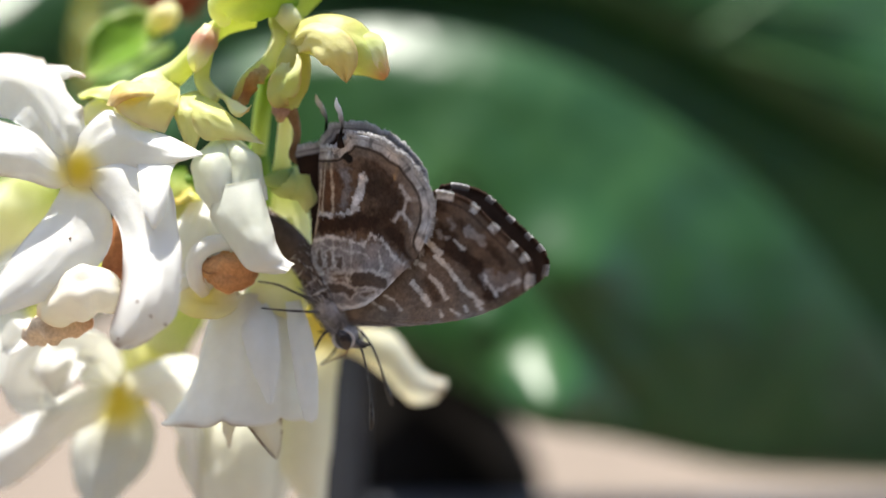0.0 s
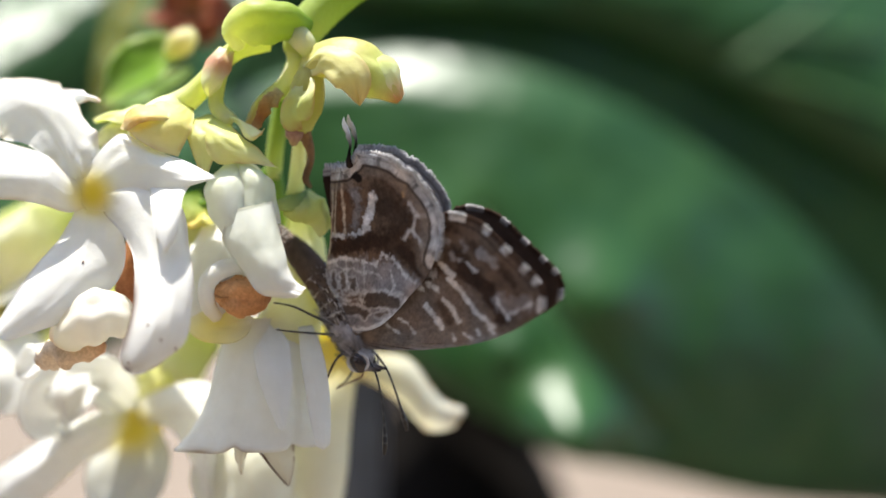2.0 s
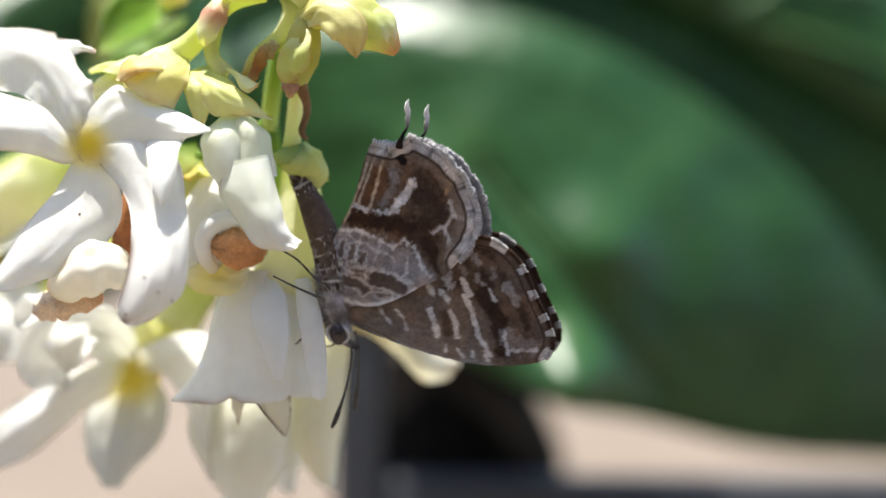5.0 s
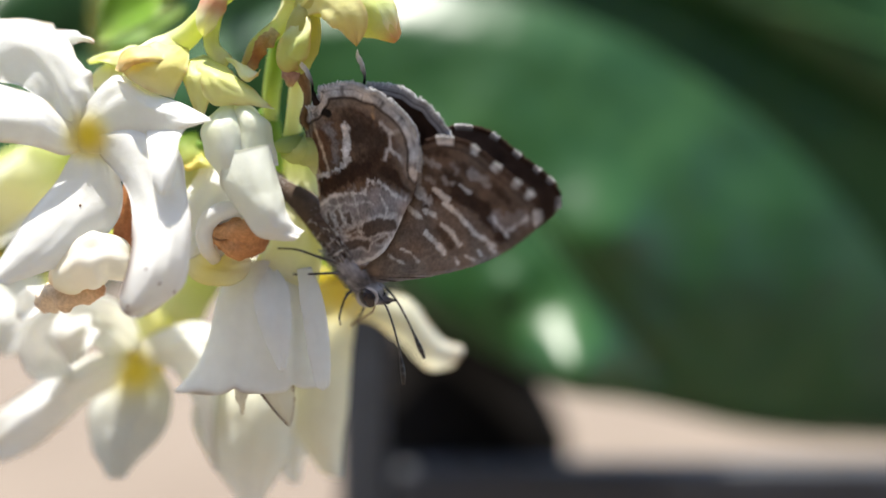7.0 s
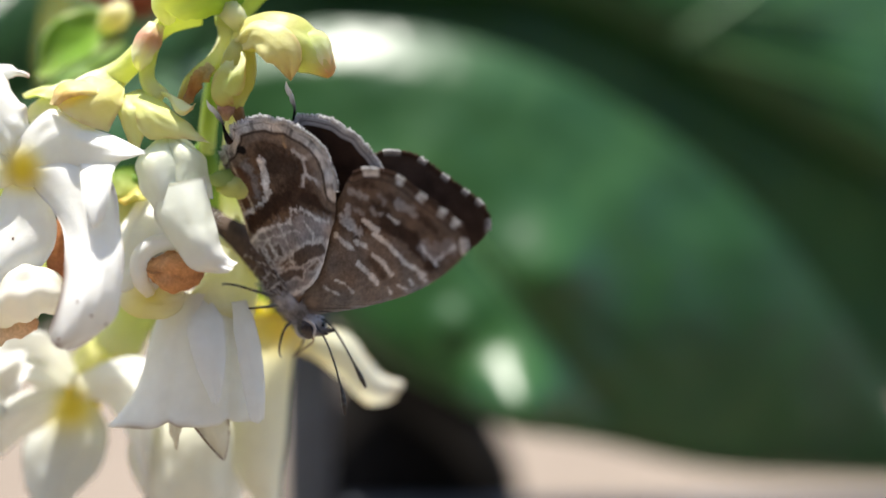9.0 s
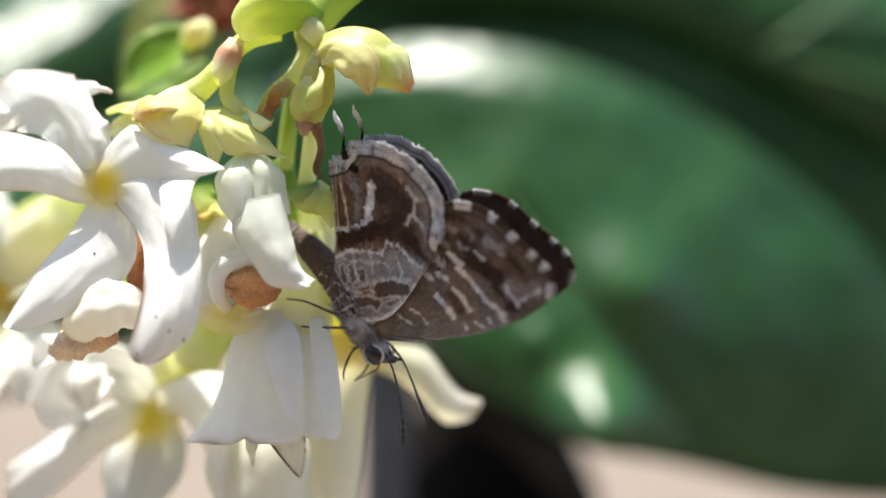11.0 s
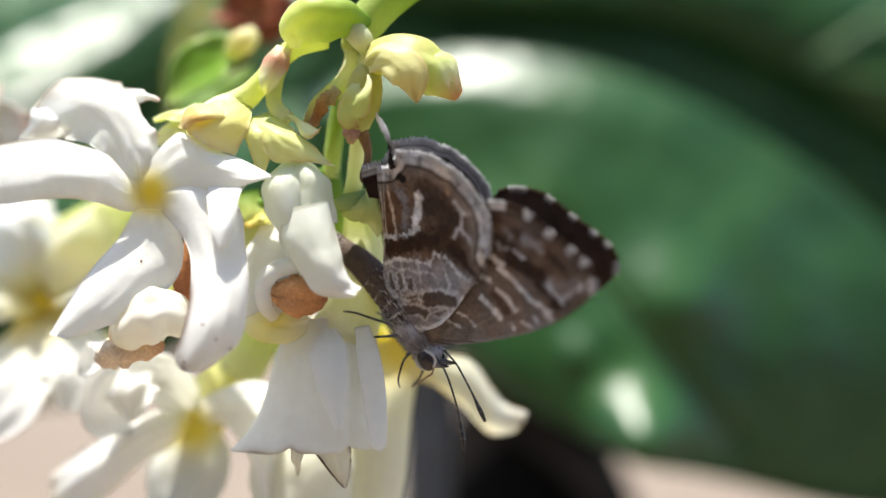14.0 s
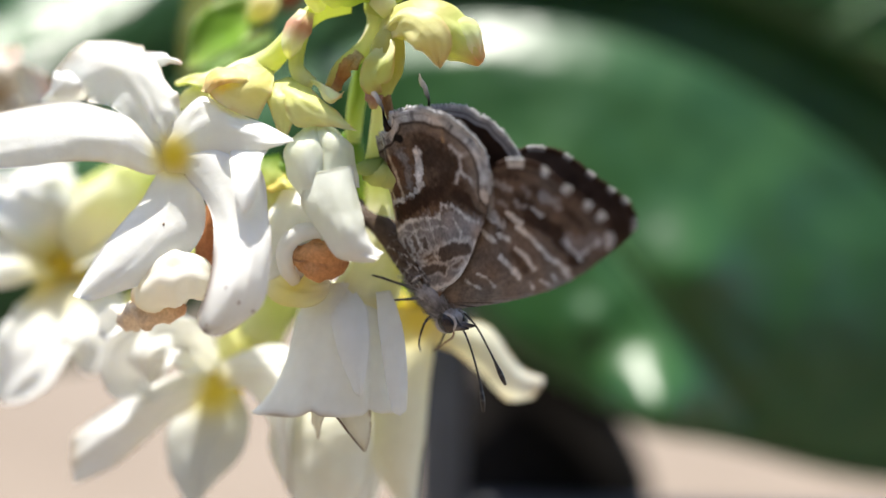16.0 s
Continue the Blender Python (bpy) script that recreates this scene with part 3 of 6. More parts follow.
    # broad petal and its folded lip
    add_sheet(r, [V(-20.00, -1.1, 3.79), V(-18.90, -1.05, 5.13), V(-18.01, -0.9, 6.13), V(-17.30, -0.9, 6.42), V(-15.87, -1.2, 5.69), V(-14.03, -1.9, 4.97), V(-12.38, -2.4, 4.16)], [V(-19.68, -1.15, 3.20), V(-18.37, -1.35, 3.83), V(-16.97, -1.7, 4.73), V(-16.01, -2, 4.87), V(-14.88, -2.4, 4.55), V(-13.44, -2.7, 4.19), V(-12.30, -2.5, 4.04)],
              [V(-19.20, -1.15, 2.45), V(-17.76, -1.2, 2.39), V(-16.59, -1.35, 2.56), V(-15.73, -1.7, 3.01), V(-14.43, -2.4, 3.37), V(-13.19, -2.8, 3.68), V(-12.29, -2.5, 3.96)], W2, heart, ruffle=0.12, seed=6, nu=46, nv=25)
    add_sheet(r, [V(-15.85, -1.3, 3.95), V(-15.52, -2.7, 3.01), V(-15.07, -3.7, 1.69), V(-14.67, -4.1, 0.69), V(-14.41, -4.2, 0.31)], [V(-14.80, -1.5, 3.94), V(-14.58, -3.1, 3.05), V(-14.29, -4.1, 1.73), V(-14.25, -4.4, 0.69), V(-14.30, -4.3, 0.25)], [V(-13.39, -2, 3.96), V(-13.72, -2.9, 3.23), V(-13.75, -3.6, 2.14), V(-13.91, -4, 0.97), V(-14.24, -4.2, 0.31)], W2, seed=7, nu=28, nv=15, ruffle=0.08, name="petal_fold", label="pointed petal lip folded down", edge=CREAM, edge_amount=0.5)
    add_tube(r, "flower_tube", [V(-18.6, 5, 3.06), V(-18.6, 3, 3.1), V(-18.6, 0.2, 3.1), V(-18.6, -0.8, 3.1)], [0.5, 0.6, 0.6, 0.45], [LIME, PALE, PALE], n=16, m=14)
    return r


star_flower()


def nodding_flower():
    r = thing("nodding_flower", V(-11.33, -0.5, 4.11), "half-closed greenish white flower, nodding under its calyx", "flower", FLOWERS)
    add_tube(r, "bud_dome", [V(-11.76, 0.4, 5.0), V(-11.50, 0.2, 4.15), V(-11.34, 0.1, 3.07), V(-11.09, 0.1, 2.00)], [0.6, 1.2, 1.4, 1.1], [PALE, (0.91, 0.94, 0.78), (0.95, 0.955, 0.90), WHITE], mat=PETAL, n=30, m=30, lobes=5, lobe_depth=0.1, label="pale green furled petals")
    F3 = [(0.86, 0.90, 0.62), (0.92, 0.945, 0.86), (0.93, 0.95, 0.90), WHITE]
    add_sheet(r, [V(-11.99, -0.6, 5.05), V(-13.24, -0.6, 3.77), V(-13.07, -0.8, 2.60), V(-12.29, -1.2, 1.32), V(-11.66, -1.6, 0.12)], [V(-11.71, -0.8, 5.09), V(-12.07, -2, 3.96), V(-11.87, -2.3, 2.59), V(-11.40, -2.3, 1.35), V(-11.06, -2, 0.29)], [V(-11.45, -0.9, 5.05), V(-11.02, -1.8, 3.98), V(-10.91, -2, 2.72), V(-10.84, -2, 1.59), V(-10.80, -1.9, 0.46)], F3, seed=21, ruffle=0.09, nu=32, nv=17)
    add_sheet(r, [V(-11.57, -0.9, 5.02), V(-11.43, -1.5, 4.17), V(-11.28, -1.6, 3.02), V(-11.27, -1.6, 1.89)], [V(-11.32, -1, 5.07), V(-10.38, -2, 4.25), V(-10.19, -2.2, 3.11), V(-10.32, -2.2, 1.87)], [V(-11.20, -0.7, 5.01), V(-9.77, -0.8, 4.05), V(-9.45, -0.9, 3.01), V(-9.25, -1, 1.77)], [(0.84, 0.88, 0.58), (0.90, 0.92, 0.78), (0.90, 0.93, 0.82), WHITE], seed=22, ruffle=0.06, nu=28, nv=17)
    # front petal with its turned-out tip
    add_sheet(r, [V(-11.59, -2, 2.44), V(-12.10, -2, 0.96), V(-11.45, -2.3, -0.16), V(-10.16, -2.7, -1.49), V(-8.92, -3, -1.91), V(-8.20, -3.3, -1.95)], [V(-10.44, -2.6, 2.64), V(-10.13, -3.1, 1.17), V(-9.59, -3.4, -0.21), V(-9.08, -3.4, -1.25), V(-8.37, -3.3, -1.57), V(-7.89, -3.5, -1.73)], [V(-9.45, -2, 2.89), V(-9.10, -2.2, 1.82), V(-8.67, -2.6, 0.33), V(-8.45, -2.9, -0.59), V(-8.07, -3.1, -1.13), V(-7.69, -3.4, -1.34)], [(0.93, 0.95, 0.90), (0.93, 0.95, 0.88), WHITE, WHITE], seed=23, ruffle=0.2, nu=36, nv=19, edge=CREAM, edge_amount=0.5, label="pale front petal with a turned-out tip")
    C3 = [LIME, (0.86, 0.87, 0.42), (0.90, 0.90, 0.52), PALE]
    add_sheet(r, [V(-13.30, 0.1, 7.47), V(-13.27, -1.2, 6.49), V(-12.81, -1.6, 5.31), V(-11.95, -1.3, 4.76)], [V(-12.95, 0, 7.48), V(-12.10, -1.7, 6.26), V(-11.36, -1.9, 5.39), V(-10.67, -1.6, 4.79)], [V(-12.61, 0.2, 7.48), V(-11.11, -0.9, 6.18), V(-10.00, -1.2, 5.31), V(-9.34, -1.3, 4.53)], C3, mat=GREEN, name="sepal", seed=25, ruffle=0.16, nu=28, nv=17, thick=0.05, edge=TAN, edge_amount=0.7)
    add_sheet(r, [V(-13.38, 0.2, 7.48), V(-14.13, -0.6, 7.03), V(-13.99, -1, 6.23), V(-13.47, -0.9, 4.62)], [V(-13.18, 0.1, 7.50), V(-13.42, -1.3, 6.54), V(-13.36, -1.5, 5.72), V(-13.24, -1, 4.38)], [V(-12.92, 0, 7.45), V(-12.51, -1.2, 6.32), V(-12.59, -1.3, 5.22), V(-13.00, -1, 4.24)], C3, mat=GREEN, name="sepal", seed=26, ruffle=0.12, nu=26, nv=15, thick=0.05, edge=TAN, edge_amount=0.6)
    add_sheet(r, [V(-12.76, 0.1, 7.46), V(-11.65, -0.6, 6.97), V(-11.17, -1.2, 6.32), V(-10.64, -1.5, 6.05), V(-10.10, -1.6, 6.27)], [V(-12.50, 0, 7.54), V(-11.43, -0.8, 7.11), V(-10.82, -1.5, 6.45), V(-10.41, -1.8, 6.19), V(-10.03, -1.7, 6.43)], [V(-12.25, 0.2, 7.53), V(-11.28, -0.4, 7.10), V(-10.57, -1, 6.68), V(-10.18, -1.5, 6.51), V(-9.99, -1.6, 6.61)], [LIME, PALE, PALE, (0.85, 0.66, 0.34)], mat=GREEN, name="sepal", seed=27, ruffle=0.1, nu=22, nv=11, thick=0.05, edge=TAN, edge_amount=0.9, label="curled sepal with a tan rim")


nodding_flower()


def withered_flower():
    r = thing("withered_flower", V(-11.73, 0.8, -1.76), "white flower with a rust brown withered centre", "flower", FLOWERS)
    add_tube(r, "withered_centre", [V(-12.68, 0.8, -1.64), V(-11.89, -0.5, -1.84), V(-11.05, -0.9, -1.97), V(-10.42, 0.1, -1.94)], [0.55, 0.92, 1.0, 0.65], [(0.85, 0.62, 0.38), (0.82, 0.48, 0.24), (0.72, 0.36, 0.16), RUST], mat=DRY, n=40, m=60, rough=0.2, seed=4, lobes=5, lobe_depth=0.08, label="crumpled rust brown centre")
    for k, (dx, dz, lean) in enumerate(((-0.7, 0.2, -0.4), (0.0, 0.35, 0.3), (0.5, 0.05, 0.6))):
        o = V(-11.35 + dx, -1.15, -1.90 + dz)
        add_petal(r, [o + V(-0.5, 0.3, 0.25 + 0.2 * lean), o + V(0, -0.25, 0.05), o + V(0.5, 0.1, -0.35 * lean)], [0.5, 0.85, 0.3], [(0.55, 0.26, 0.10), (0.74, 0.40, 0.19), (0.42, 0.17, 0.07)], mat=DRY, name="shrivelled_petal", cup=0.7, seed=37 + k, ruffle=0.3, nu=18, nv=11, thick=0.08)
    add_tube(r, "petal_rim", [V(-12.56, -0.6, -3.11), V(-13.00, -1, -2.28), V(-12.96, -1.2, -1.30), V(-12.32, -1.2, -0.60), V(-11.25, -0.8, -0.43), V(-10.42, -0.2, -0.79)], [0.3, 0.42, 0.45, 0.45, 0.42, 0.25], [CREAM, WHITE, WHITE, WHITE, CREAM], mat=PETAL, n=28, m=12, rough=0.12, label="rolled white petal rim")
    add_petal(r, [V(-13.03, 1.6, 1.99), V(-13.32, 0.6, 0.33), V(-13.74, 0.2, -1.44), V(-14.24, -0.4, -3.03)], [1.4, 2.5, 2.2, 0.9], [WHITE], cup=-0.3, face=(-0.2, -1, 0.3), seed=31, ruffle=0.25)
    add_petal(r, [V(-12.31, 1, 0.03), V(-12.48, -0.6, -0.84), V(-12.48, -1, -1.85), V(-12.27, -0.6, -2.88)], [1.2, 1.5, 1.3, 0.6], [WHITE], cup=-0.5, face=(-0.2, -1, 0.3), seed=32, ruffle=0.15, nu=20, nv=11)
    add_petal(r, [V(-14.32, 0.2, -2.62), V(-13.06, -0.6, -3.26), V(-11.83, -0.8, -3.45), V(-10.80, -0.4, -3.18)], [1.3, 2.0, 1.9, 0.8], [WHITE, (0.95, 0.87, 0.40), (0.95, 0.89, 0.52), (0.95, 0.94, 0.84)], cup=0.35, face=(0, -1, 0.35), seed=33, ruffle=0.3, label="yellow-tinged lower petal")
    add_petal(r, [V(-12.85, 2.2, 1.25), V(-12.00, 1.4, 0.03), V(-11.69, 1.4, -1.17)], [1.6, 2.2, 1.2], [CREAM, CREAM], cup=-0.3, seed=34, nu=18, nv=11)
    add_petal(r, [V(-14.69, 2, 2.09), V(-13.75, 1.2, 2.13), V(-13.03, 1.6, 2.20)], [0.9, 1.2, 0.5], [(0.8, 0.62, 0.2), LIME], mat=GREEN, name="sepal", cup=-0.3, face=(0, -0.7, 0.7), seed=35, nu=16, nv=9)
    add_petal(r, [V(-13.67, 2.2, 3.08), V(-14.15, 2, 1.70), V(-14.42, 2.4, 0.49)], [0.9, 1.1, 0.5], [LEAFG, LIME], mat=GREEN, name="sepal", seed=36, nu=16, nv=9)
    add_sheet(r, [V(-16.05, 2.6, 3.24), V(-15.80, 2.2, 2.00), V(-15.52, 2.6, 0.42)], [V(-15.07, 2.2, 3.53), V(-14.65, 1.6, 1.99), V(-14.55, 2.2, 0.30)], [V(-14.18, 2.6, 3.71), V(-13.57, 2.2, 2.01), V(-13.47, 2.6, 0.43)], [LEAFG, LIME, PALE], mat=GREEN, name="sepal", seed=38, nu=20, nv=13, ruffle=0.15)


withered_flower()


def bell_flower():
    r = thing("bell_flower", V(-8.78, 1, 1.22), "white bell-shaped hanging flower with yellow-green tube", "flower", FLOWERS)
    # bluish whites: the sky's tint on these two petals put into their colour
    SKYLIT_W = [(0.93, 0.93, 0.86), (0.92, 0.94, 0.955), (0.92, 0.94, 0.96), (0.93, 0.945, 0.95)]
    add_tube(r, "flower_tube", [V(-8.77, 2.2, 2.47), V(-8.52, 2.4, 0.64), V(-8.62, 2, -1.79), V(-9.44, 1.4, -4.33)], [0.7, 1.15, 1.35, 1.9], [LIME, PALE, PALE, CREAM], n=20, m=16, label="pale yellow-green flower tube")
    nu, nv = 40, 96
    mid = spline([V(-10.31, 1.2, -3.12), V(-10.31, 1.2, -4.76), V(-10.46, 1.2, -7.46), V(-10.79, 1.2, -9.86)], nu)
    rad = spline([[1.5], [2.45], [2.85], [3.35]], nu)[:, 0]
    a = np.linspace(0, 2 * math.pi, nv, endpoint=False)
    vs, cs = [], []
    for i in range(nu):
        u = i / (nu - 1)
        # three petals make the skirt: shallow furrows where they meet, the rim drawn out into corners
        corner = np.exp(-((a - 3.30) / 0.34) ** 2) + 0.5 * np.exp(-((a - 6.0) / 0.3) ** 2)
        furrow = np.exp(-((a - 4.45) / 0.12) ** 2) + np.exp(-((a - 5.45) / 0.1) ** 2)
        rr = rad[i] * (1 + 0.32 * corner * u ** 5 - 0.07 * furrow * u + 0.025 * wave(a * 2.2, np.full(nv, u * 3), 3))
        drop = u ** 3 * (0.35 * np.cos(a - 3.3) * 0.5 + 0.1 * wave(a * 3, np.zeros(nv), 6) - 0.25 * furrow)
        vs.append(np.stack((mid[i, 0] + rr * np.cos(a), mid[i, 1] + rr * np.sin(a) * 0.8, mid[i, 2] - drop), 1))
        c = np.array((0.92, 0.90, 0.80)) * (1 - min(1, u * 3)) + np.array((0.93, 0.945, 0.945)) * min(1, u * 3)
        e = np.clip((u - 0.965) / 0.03, 0, 1) * np.clip(0.35 + 0.8 * wave(a * 2.5, np.zeros(nv), 8), 0, 0.85)[:, None]
        cs.append(c * (1 - e) + np.array((0.36, 0.25, 0.16)) * e)
    inner = [q + (np.stack((mid[i, 0] - q[:, 0], mid[i, 1] - q[:, 1], 0 * a), 1)) * 0.06 for i, q in enumerate(vs)]
    n = nu * nv
    fs = [(i * nv + j, i * nv + (j + 1) % nv, (i + 1) * nv + (j + 1) % nv, (i + 1) * nv + j) for i in range(nu - 1) for j in range(nv)]
    fs += [tuple(q + n for q in reversed(f)) for f in fs]
    o = (nu - 1) * nv
    fs += [(o + j, o + (j + 1) % nv, o + (j + 1) % nv + n, o + j + n) for j in range(nv)]
    part("corolla", np.vstack(vs + inner), fs, PETAL, r, "smooth white bell of joined petals", np.vstack(cs + cs))
    add_petal(r, [V(-10.27, 0.3, -3.07), V(-9.76, -1, -4.59), V(-9.37, -1.5, -6.42), V(-9.04, -1.6, -8.72)], [0.5, 1.9, 1.6, 0.35], SKYLIT_W, cup=-0.25, face=(0.0, -1, 0.0), seed=44, ruffle=0.06, tip=0.97, groove=0.0, thick=0.2)
    add_petal(r, [V(-8.08, -0.2, -3.48), V(-7.58, -0.9, -5.18), V(-7.25, -1, -7.48), V(-7.05, -1, -9.74)], [0.8, 1.2, 1.2, 0.7], SKYLIT_W, cup=-0.25, face=(0.35, -1, 0.0), seed=45, ruffle=0.06, tip=0.95, groove=0.0, thick=0.2)
    REST = [(0.92, 0.92, 0.88), (0.90, 0.90, 0.85), (0.86, 0.85, 0.78)]
    add_sheet(r, [V(-11.95, 0.4, -8.99), V(-11.84, 0, -10.11), V(-11.54, 0.3, -11.25)], [V(-11.36, 0.1, -8.95), V(-11.46, -0.3, -10.14), V(-11.50, 0.3, -11.28)], [V(-10.94, 0.4, -9.08), V(-11.19, 0, -10.25), V(-11.46, 0.3, -11.28)], REST, seed=46, nu=20, nv=11, ruffle=0.06, thick=0.06, edge=BROWN, edge_amount=0.7, name="stamen_tooth", label="thin greyish pointed tooth")
    add_sheet(r, [V(-10.96, 0.5, -9.09), V(-10.22, 0, -10.25), V(-9.15, 0.3, -11.72)], [V(-9.84, 0.2, -8.99), V(-9.37, -0.2, -10.36), V(-9.03, 0.3, -11.87)], [V(-8.77, 0.5, -9.21), V(-8.72, 0.2, -10.58), V(-8.92, 0.3, -11.72)], REST, seed=47, nu=22, nv=13, ruffle=0.08, thick=0.06, edge=BROWN, edge_amount=1.0, name="stamen_tooth", label="thin greyish tooth with brown edges")
    v, f, c = tube([V(-10.92, -0.2, -9.46), V(-10.35, -0.3, -10.08), V(-9.78, -0.2, -10.86), V(-9.15, 0.1, -11.71)], [0.03, 0.06, 0.05, 0.03], [(0.16, 0.11, 0.08)], 14, 6)
    part("dry_edge", v, f, DRY, r, "thin brown dried edge", c)
    # calyx at the end of its stalk
    add_petal(r, [V(-9.03, 0.7, 3.45), V(-8.19, 0.2, 2.83), V(-7.38, 0.3, 2.27), V(-6.78, 0.7, 1.58)], [1.0, 1.7, 1.4, 0.4], [LIME, PALE, (0.84, 0.86, 0.46), LIME], mat=GREEN, name="sepal", face=(0.2, -1, 0.4), cup=-0.25, seed=49, ruffle=0.12, nu=20, nv=11, thick=0.15)
    for pts, w, fc, cc in (([V(-8.71, 0.9, 3.55), V(-9.10, -0.4, 3.01), V(-9.57, -0.6, 2.59)], [1.2, 1.5, 0.5], (-0.3, -0.8, 0.7), [LEAFG, LIME]),
                           ([V(-8.59, 0.9, 3.49), V(-7.82, -0.4, 2.77), V(-7.29, -0.2, 1.96), V(-7.45, 0.4, 1.09)], [1.2, 1.7, 1.4, 0.4], (0.2, -1, 0.35), [LIME, LIME, PALE]),
                           ([V(-8.71, 0.9, 3.49), V(-8.38, -0.6, 2.59), V(-8.14, -0.4, 1.84)], [1.3, 1.7, 0.7], (0, -1, 0.3), [LEAFG, LIME, LIME])):
        add_petal(r, pts, w, cc, mat=GREEN, name="sepal", face=fc, cup=-0.35, seed=48, ruffle=0.12, nu=18, nv=11, thick=0.25)


bell_flower()


def dry_bud():
    r = thing("fading_flower", V(-19.39, 1.5, -3.34), "fading cream flower bud with tan shrivelled end", "flower", FLOWERS)
    add_tube(r, "furled_petals", [V(-20.78, -0.4, -4.41), V(-19.77, -1.3, -3.59), V(-18.64, -1.8, -3.05), V(-17.70, -1.6, -2.97), V(-16.98, -0.6, -3.34)], [0.6, 1.15, 1.45, 1.3, 0.7], [(0.84, 0.64, 0.42), CREAM, (0.92, 0.88, 0.80), (0.92, 0.90, 0.84), (0.86, 0.74, 0.58)], mat=PETAL, n=34, m=34, rough=0.16, seed=8, lobes=3, lobe_depth=0.22)
    add_tube(r, "shrivelled_end", [V(-21.86, 0, -5.32), V(-20.82, -0.6, -4.86), V(-19.61, -1, -4.65), V(-18.50, -0.4, -4.52)], [0.45, 0.8, 0.75, 0.4], [(0.84, 0.70, 0.54), (0.90, 0.76, 0.58), (0.86, 0.64, 0.42), (0.72, 0.42, 0.24)], mat=DRY, n=30, m=24, rough=0.3, seed=9)
    add_sheet(r, [V(-17.25, -0.3, 1.26), V(-17.76, -0.35, -0.41), V(-17.95, -0.3, -2.31)], [V(-16.84, -0.5, 1.25), V(-17.16, -0.6, -0.41), V(-17.30, -0.5, -2.36)], [V(-16.54, -0.3, 1.26), V(-16.65, -0.35, -0.41), V(-16.72, -0.3, -2.31)], [(0.70, 0.34, 0.15), (0.60, 0.25, 0.10), (0.45, 0.16, 0.07)], mat=DRY, name="dried_petal", seed=51, nu=18, nv=11, label="red-brown dried petal")
    add_petal(r, [V(-22.33, 3, -4.90), V(-22.96, 2.2, -5.39), V(-24.18, 2.6, -6.41)], [1.2, 1.8, 0.9], [WHITE], cup=0.3, face=(-0.2, -1, 0.4), seed=52, nu=18, nv=11)


dry_bud()


def drooping_flower():
    r = thing("drooping_flower", V(-19.28, 8, -9.95), "drooping white flower with yellow throat, low in the cluster", "flower", FLOWERS)
    W3 = [(0.94, 0.94, 0.88), WHITE, WHITE]
    heart = (V(-18.95, 7.2, -10.04), (0.90, 0.80, 0.10), 1.25)
    # petal sweeping sideways and hooking down
    add_sheet(r, [V(-19.02, 7.2, -9.90), V(-16.92, 6.2, -9.63), V(-15.56, 5.4, -11.18), V(-14.62, 5.2, -13.70), V(-14.33, 5.6, -15.39)], [V(-19.02, 7.2, -9.05), V(-16.35, 5.6, -8.32), V(-14.61, 4.6, -8.89), V(-14.19, 4.4, -11.32), V(-14.15, 5.4, -15.50)], [V(-19.07, 7.4, -8.35), V(-16.14, 6.2, -7.23), V(-13.90, 5.4, -7.27), V(-13.92, 5.2, -10.18), V(-14.07, 5.6, -15.39)], W3, heart, ruffle=0.25, seed=61, nu=40, nv=21, ripple=2)
    # hanging petal, the shade on it put into its greyed colours
    add_sheet(r, [V(-19.93, 7.4, -9.70), V(-21.05, 7.4, -10.69), V(-21.98, 7.2, -12.31), V(-21.72, 7, -14.73), V(-20.80, 7, -16.21)], [V(-18.86, 7, -9.48), V(-18.91, 6.6, -11.22), V(-19.25, 6.2, -12.93), V(-19.64, 6.2, -14.55), V(-20.15, 6.8, -16.32)], [V(-18.02, 7.4, -9.70), V(-17.03, 7.4, -11.19), V(-17.14, 7.2, -12.86), V(-18.11, 7, -14.57), V(-19.55, 7, -16.21)], [(0.86, 0.86, 0.70), SHADE_W, (0.78, 0.81, 0.80)], heart, ruffle=0.25, seed=63, nu=36, nv=21, rib=0.08, ripple=2)
    # petal reaching sideways and down
    add_sheet(r, [V(-19.35, 7.2, -8.92), V(-20.61, 6.4, -8.62), V(-22.43, 6, -9.27), V(-24.44, 6.2, -10.73), V(-27.36, 7, -12.63)], [V(-19.16, 7, -9.68), V(-20.37, 5.4, -9.70), V(-22.21, 4.8, -10.63), V(-24.39, 5.2, -12.29), V(-27.52, 6.6, -13.99)], [V(-19.02, 7.2, -10.23), V(-20.74, 6.4, -11.09), V(-22.62, 6, -12.51), V(-24.89, 6.2, -14.36), V(-27.36, 7, -15.58)], W3, heart, ruffle=0.35, seed=64, nu=40, nv=19, ripple=3, edge=TAN, edge_amount=0.3)
    add_petal(r, [V(-19.43, 7.5, -9.06), V(-20.01, 5.5, -7.41), V(-20.84, 4.6, -6.67), V(-21.63, 4.2, -7.58), V(-21.89, 4.6, -9.30)], [2.0, 2.6, 2.8, 2.6, 1.3], W3, cup=0.5, face=(0.1, -0.9, 0.5), seed=65, ruffle=0.6, ripple=3)
    add_petal(r, [V(-20.16, 6, -6.43), V(-21.96, 4.8, -6.31), V(-23.27, 4.4, -7.54), V(-23.41, 4.8, -9.17), V(-22.02, 5, -10.06)], [1.6, 2.4, 2.6, 2.4, 1.0], [WHITE], cup=0.5, face=(0.2, -0.9, 0.5), seed=66, ruffle=0.5, ripple=3)
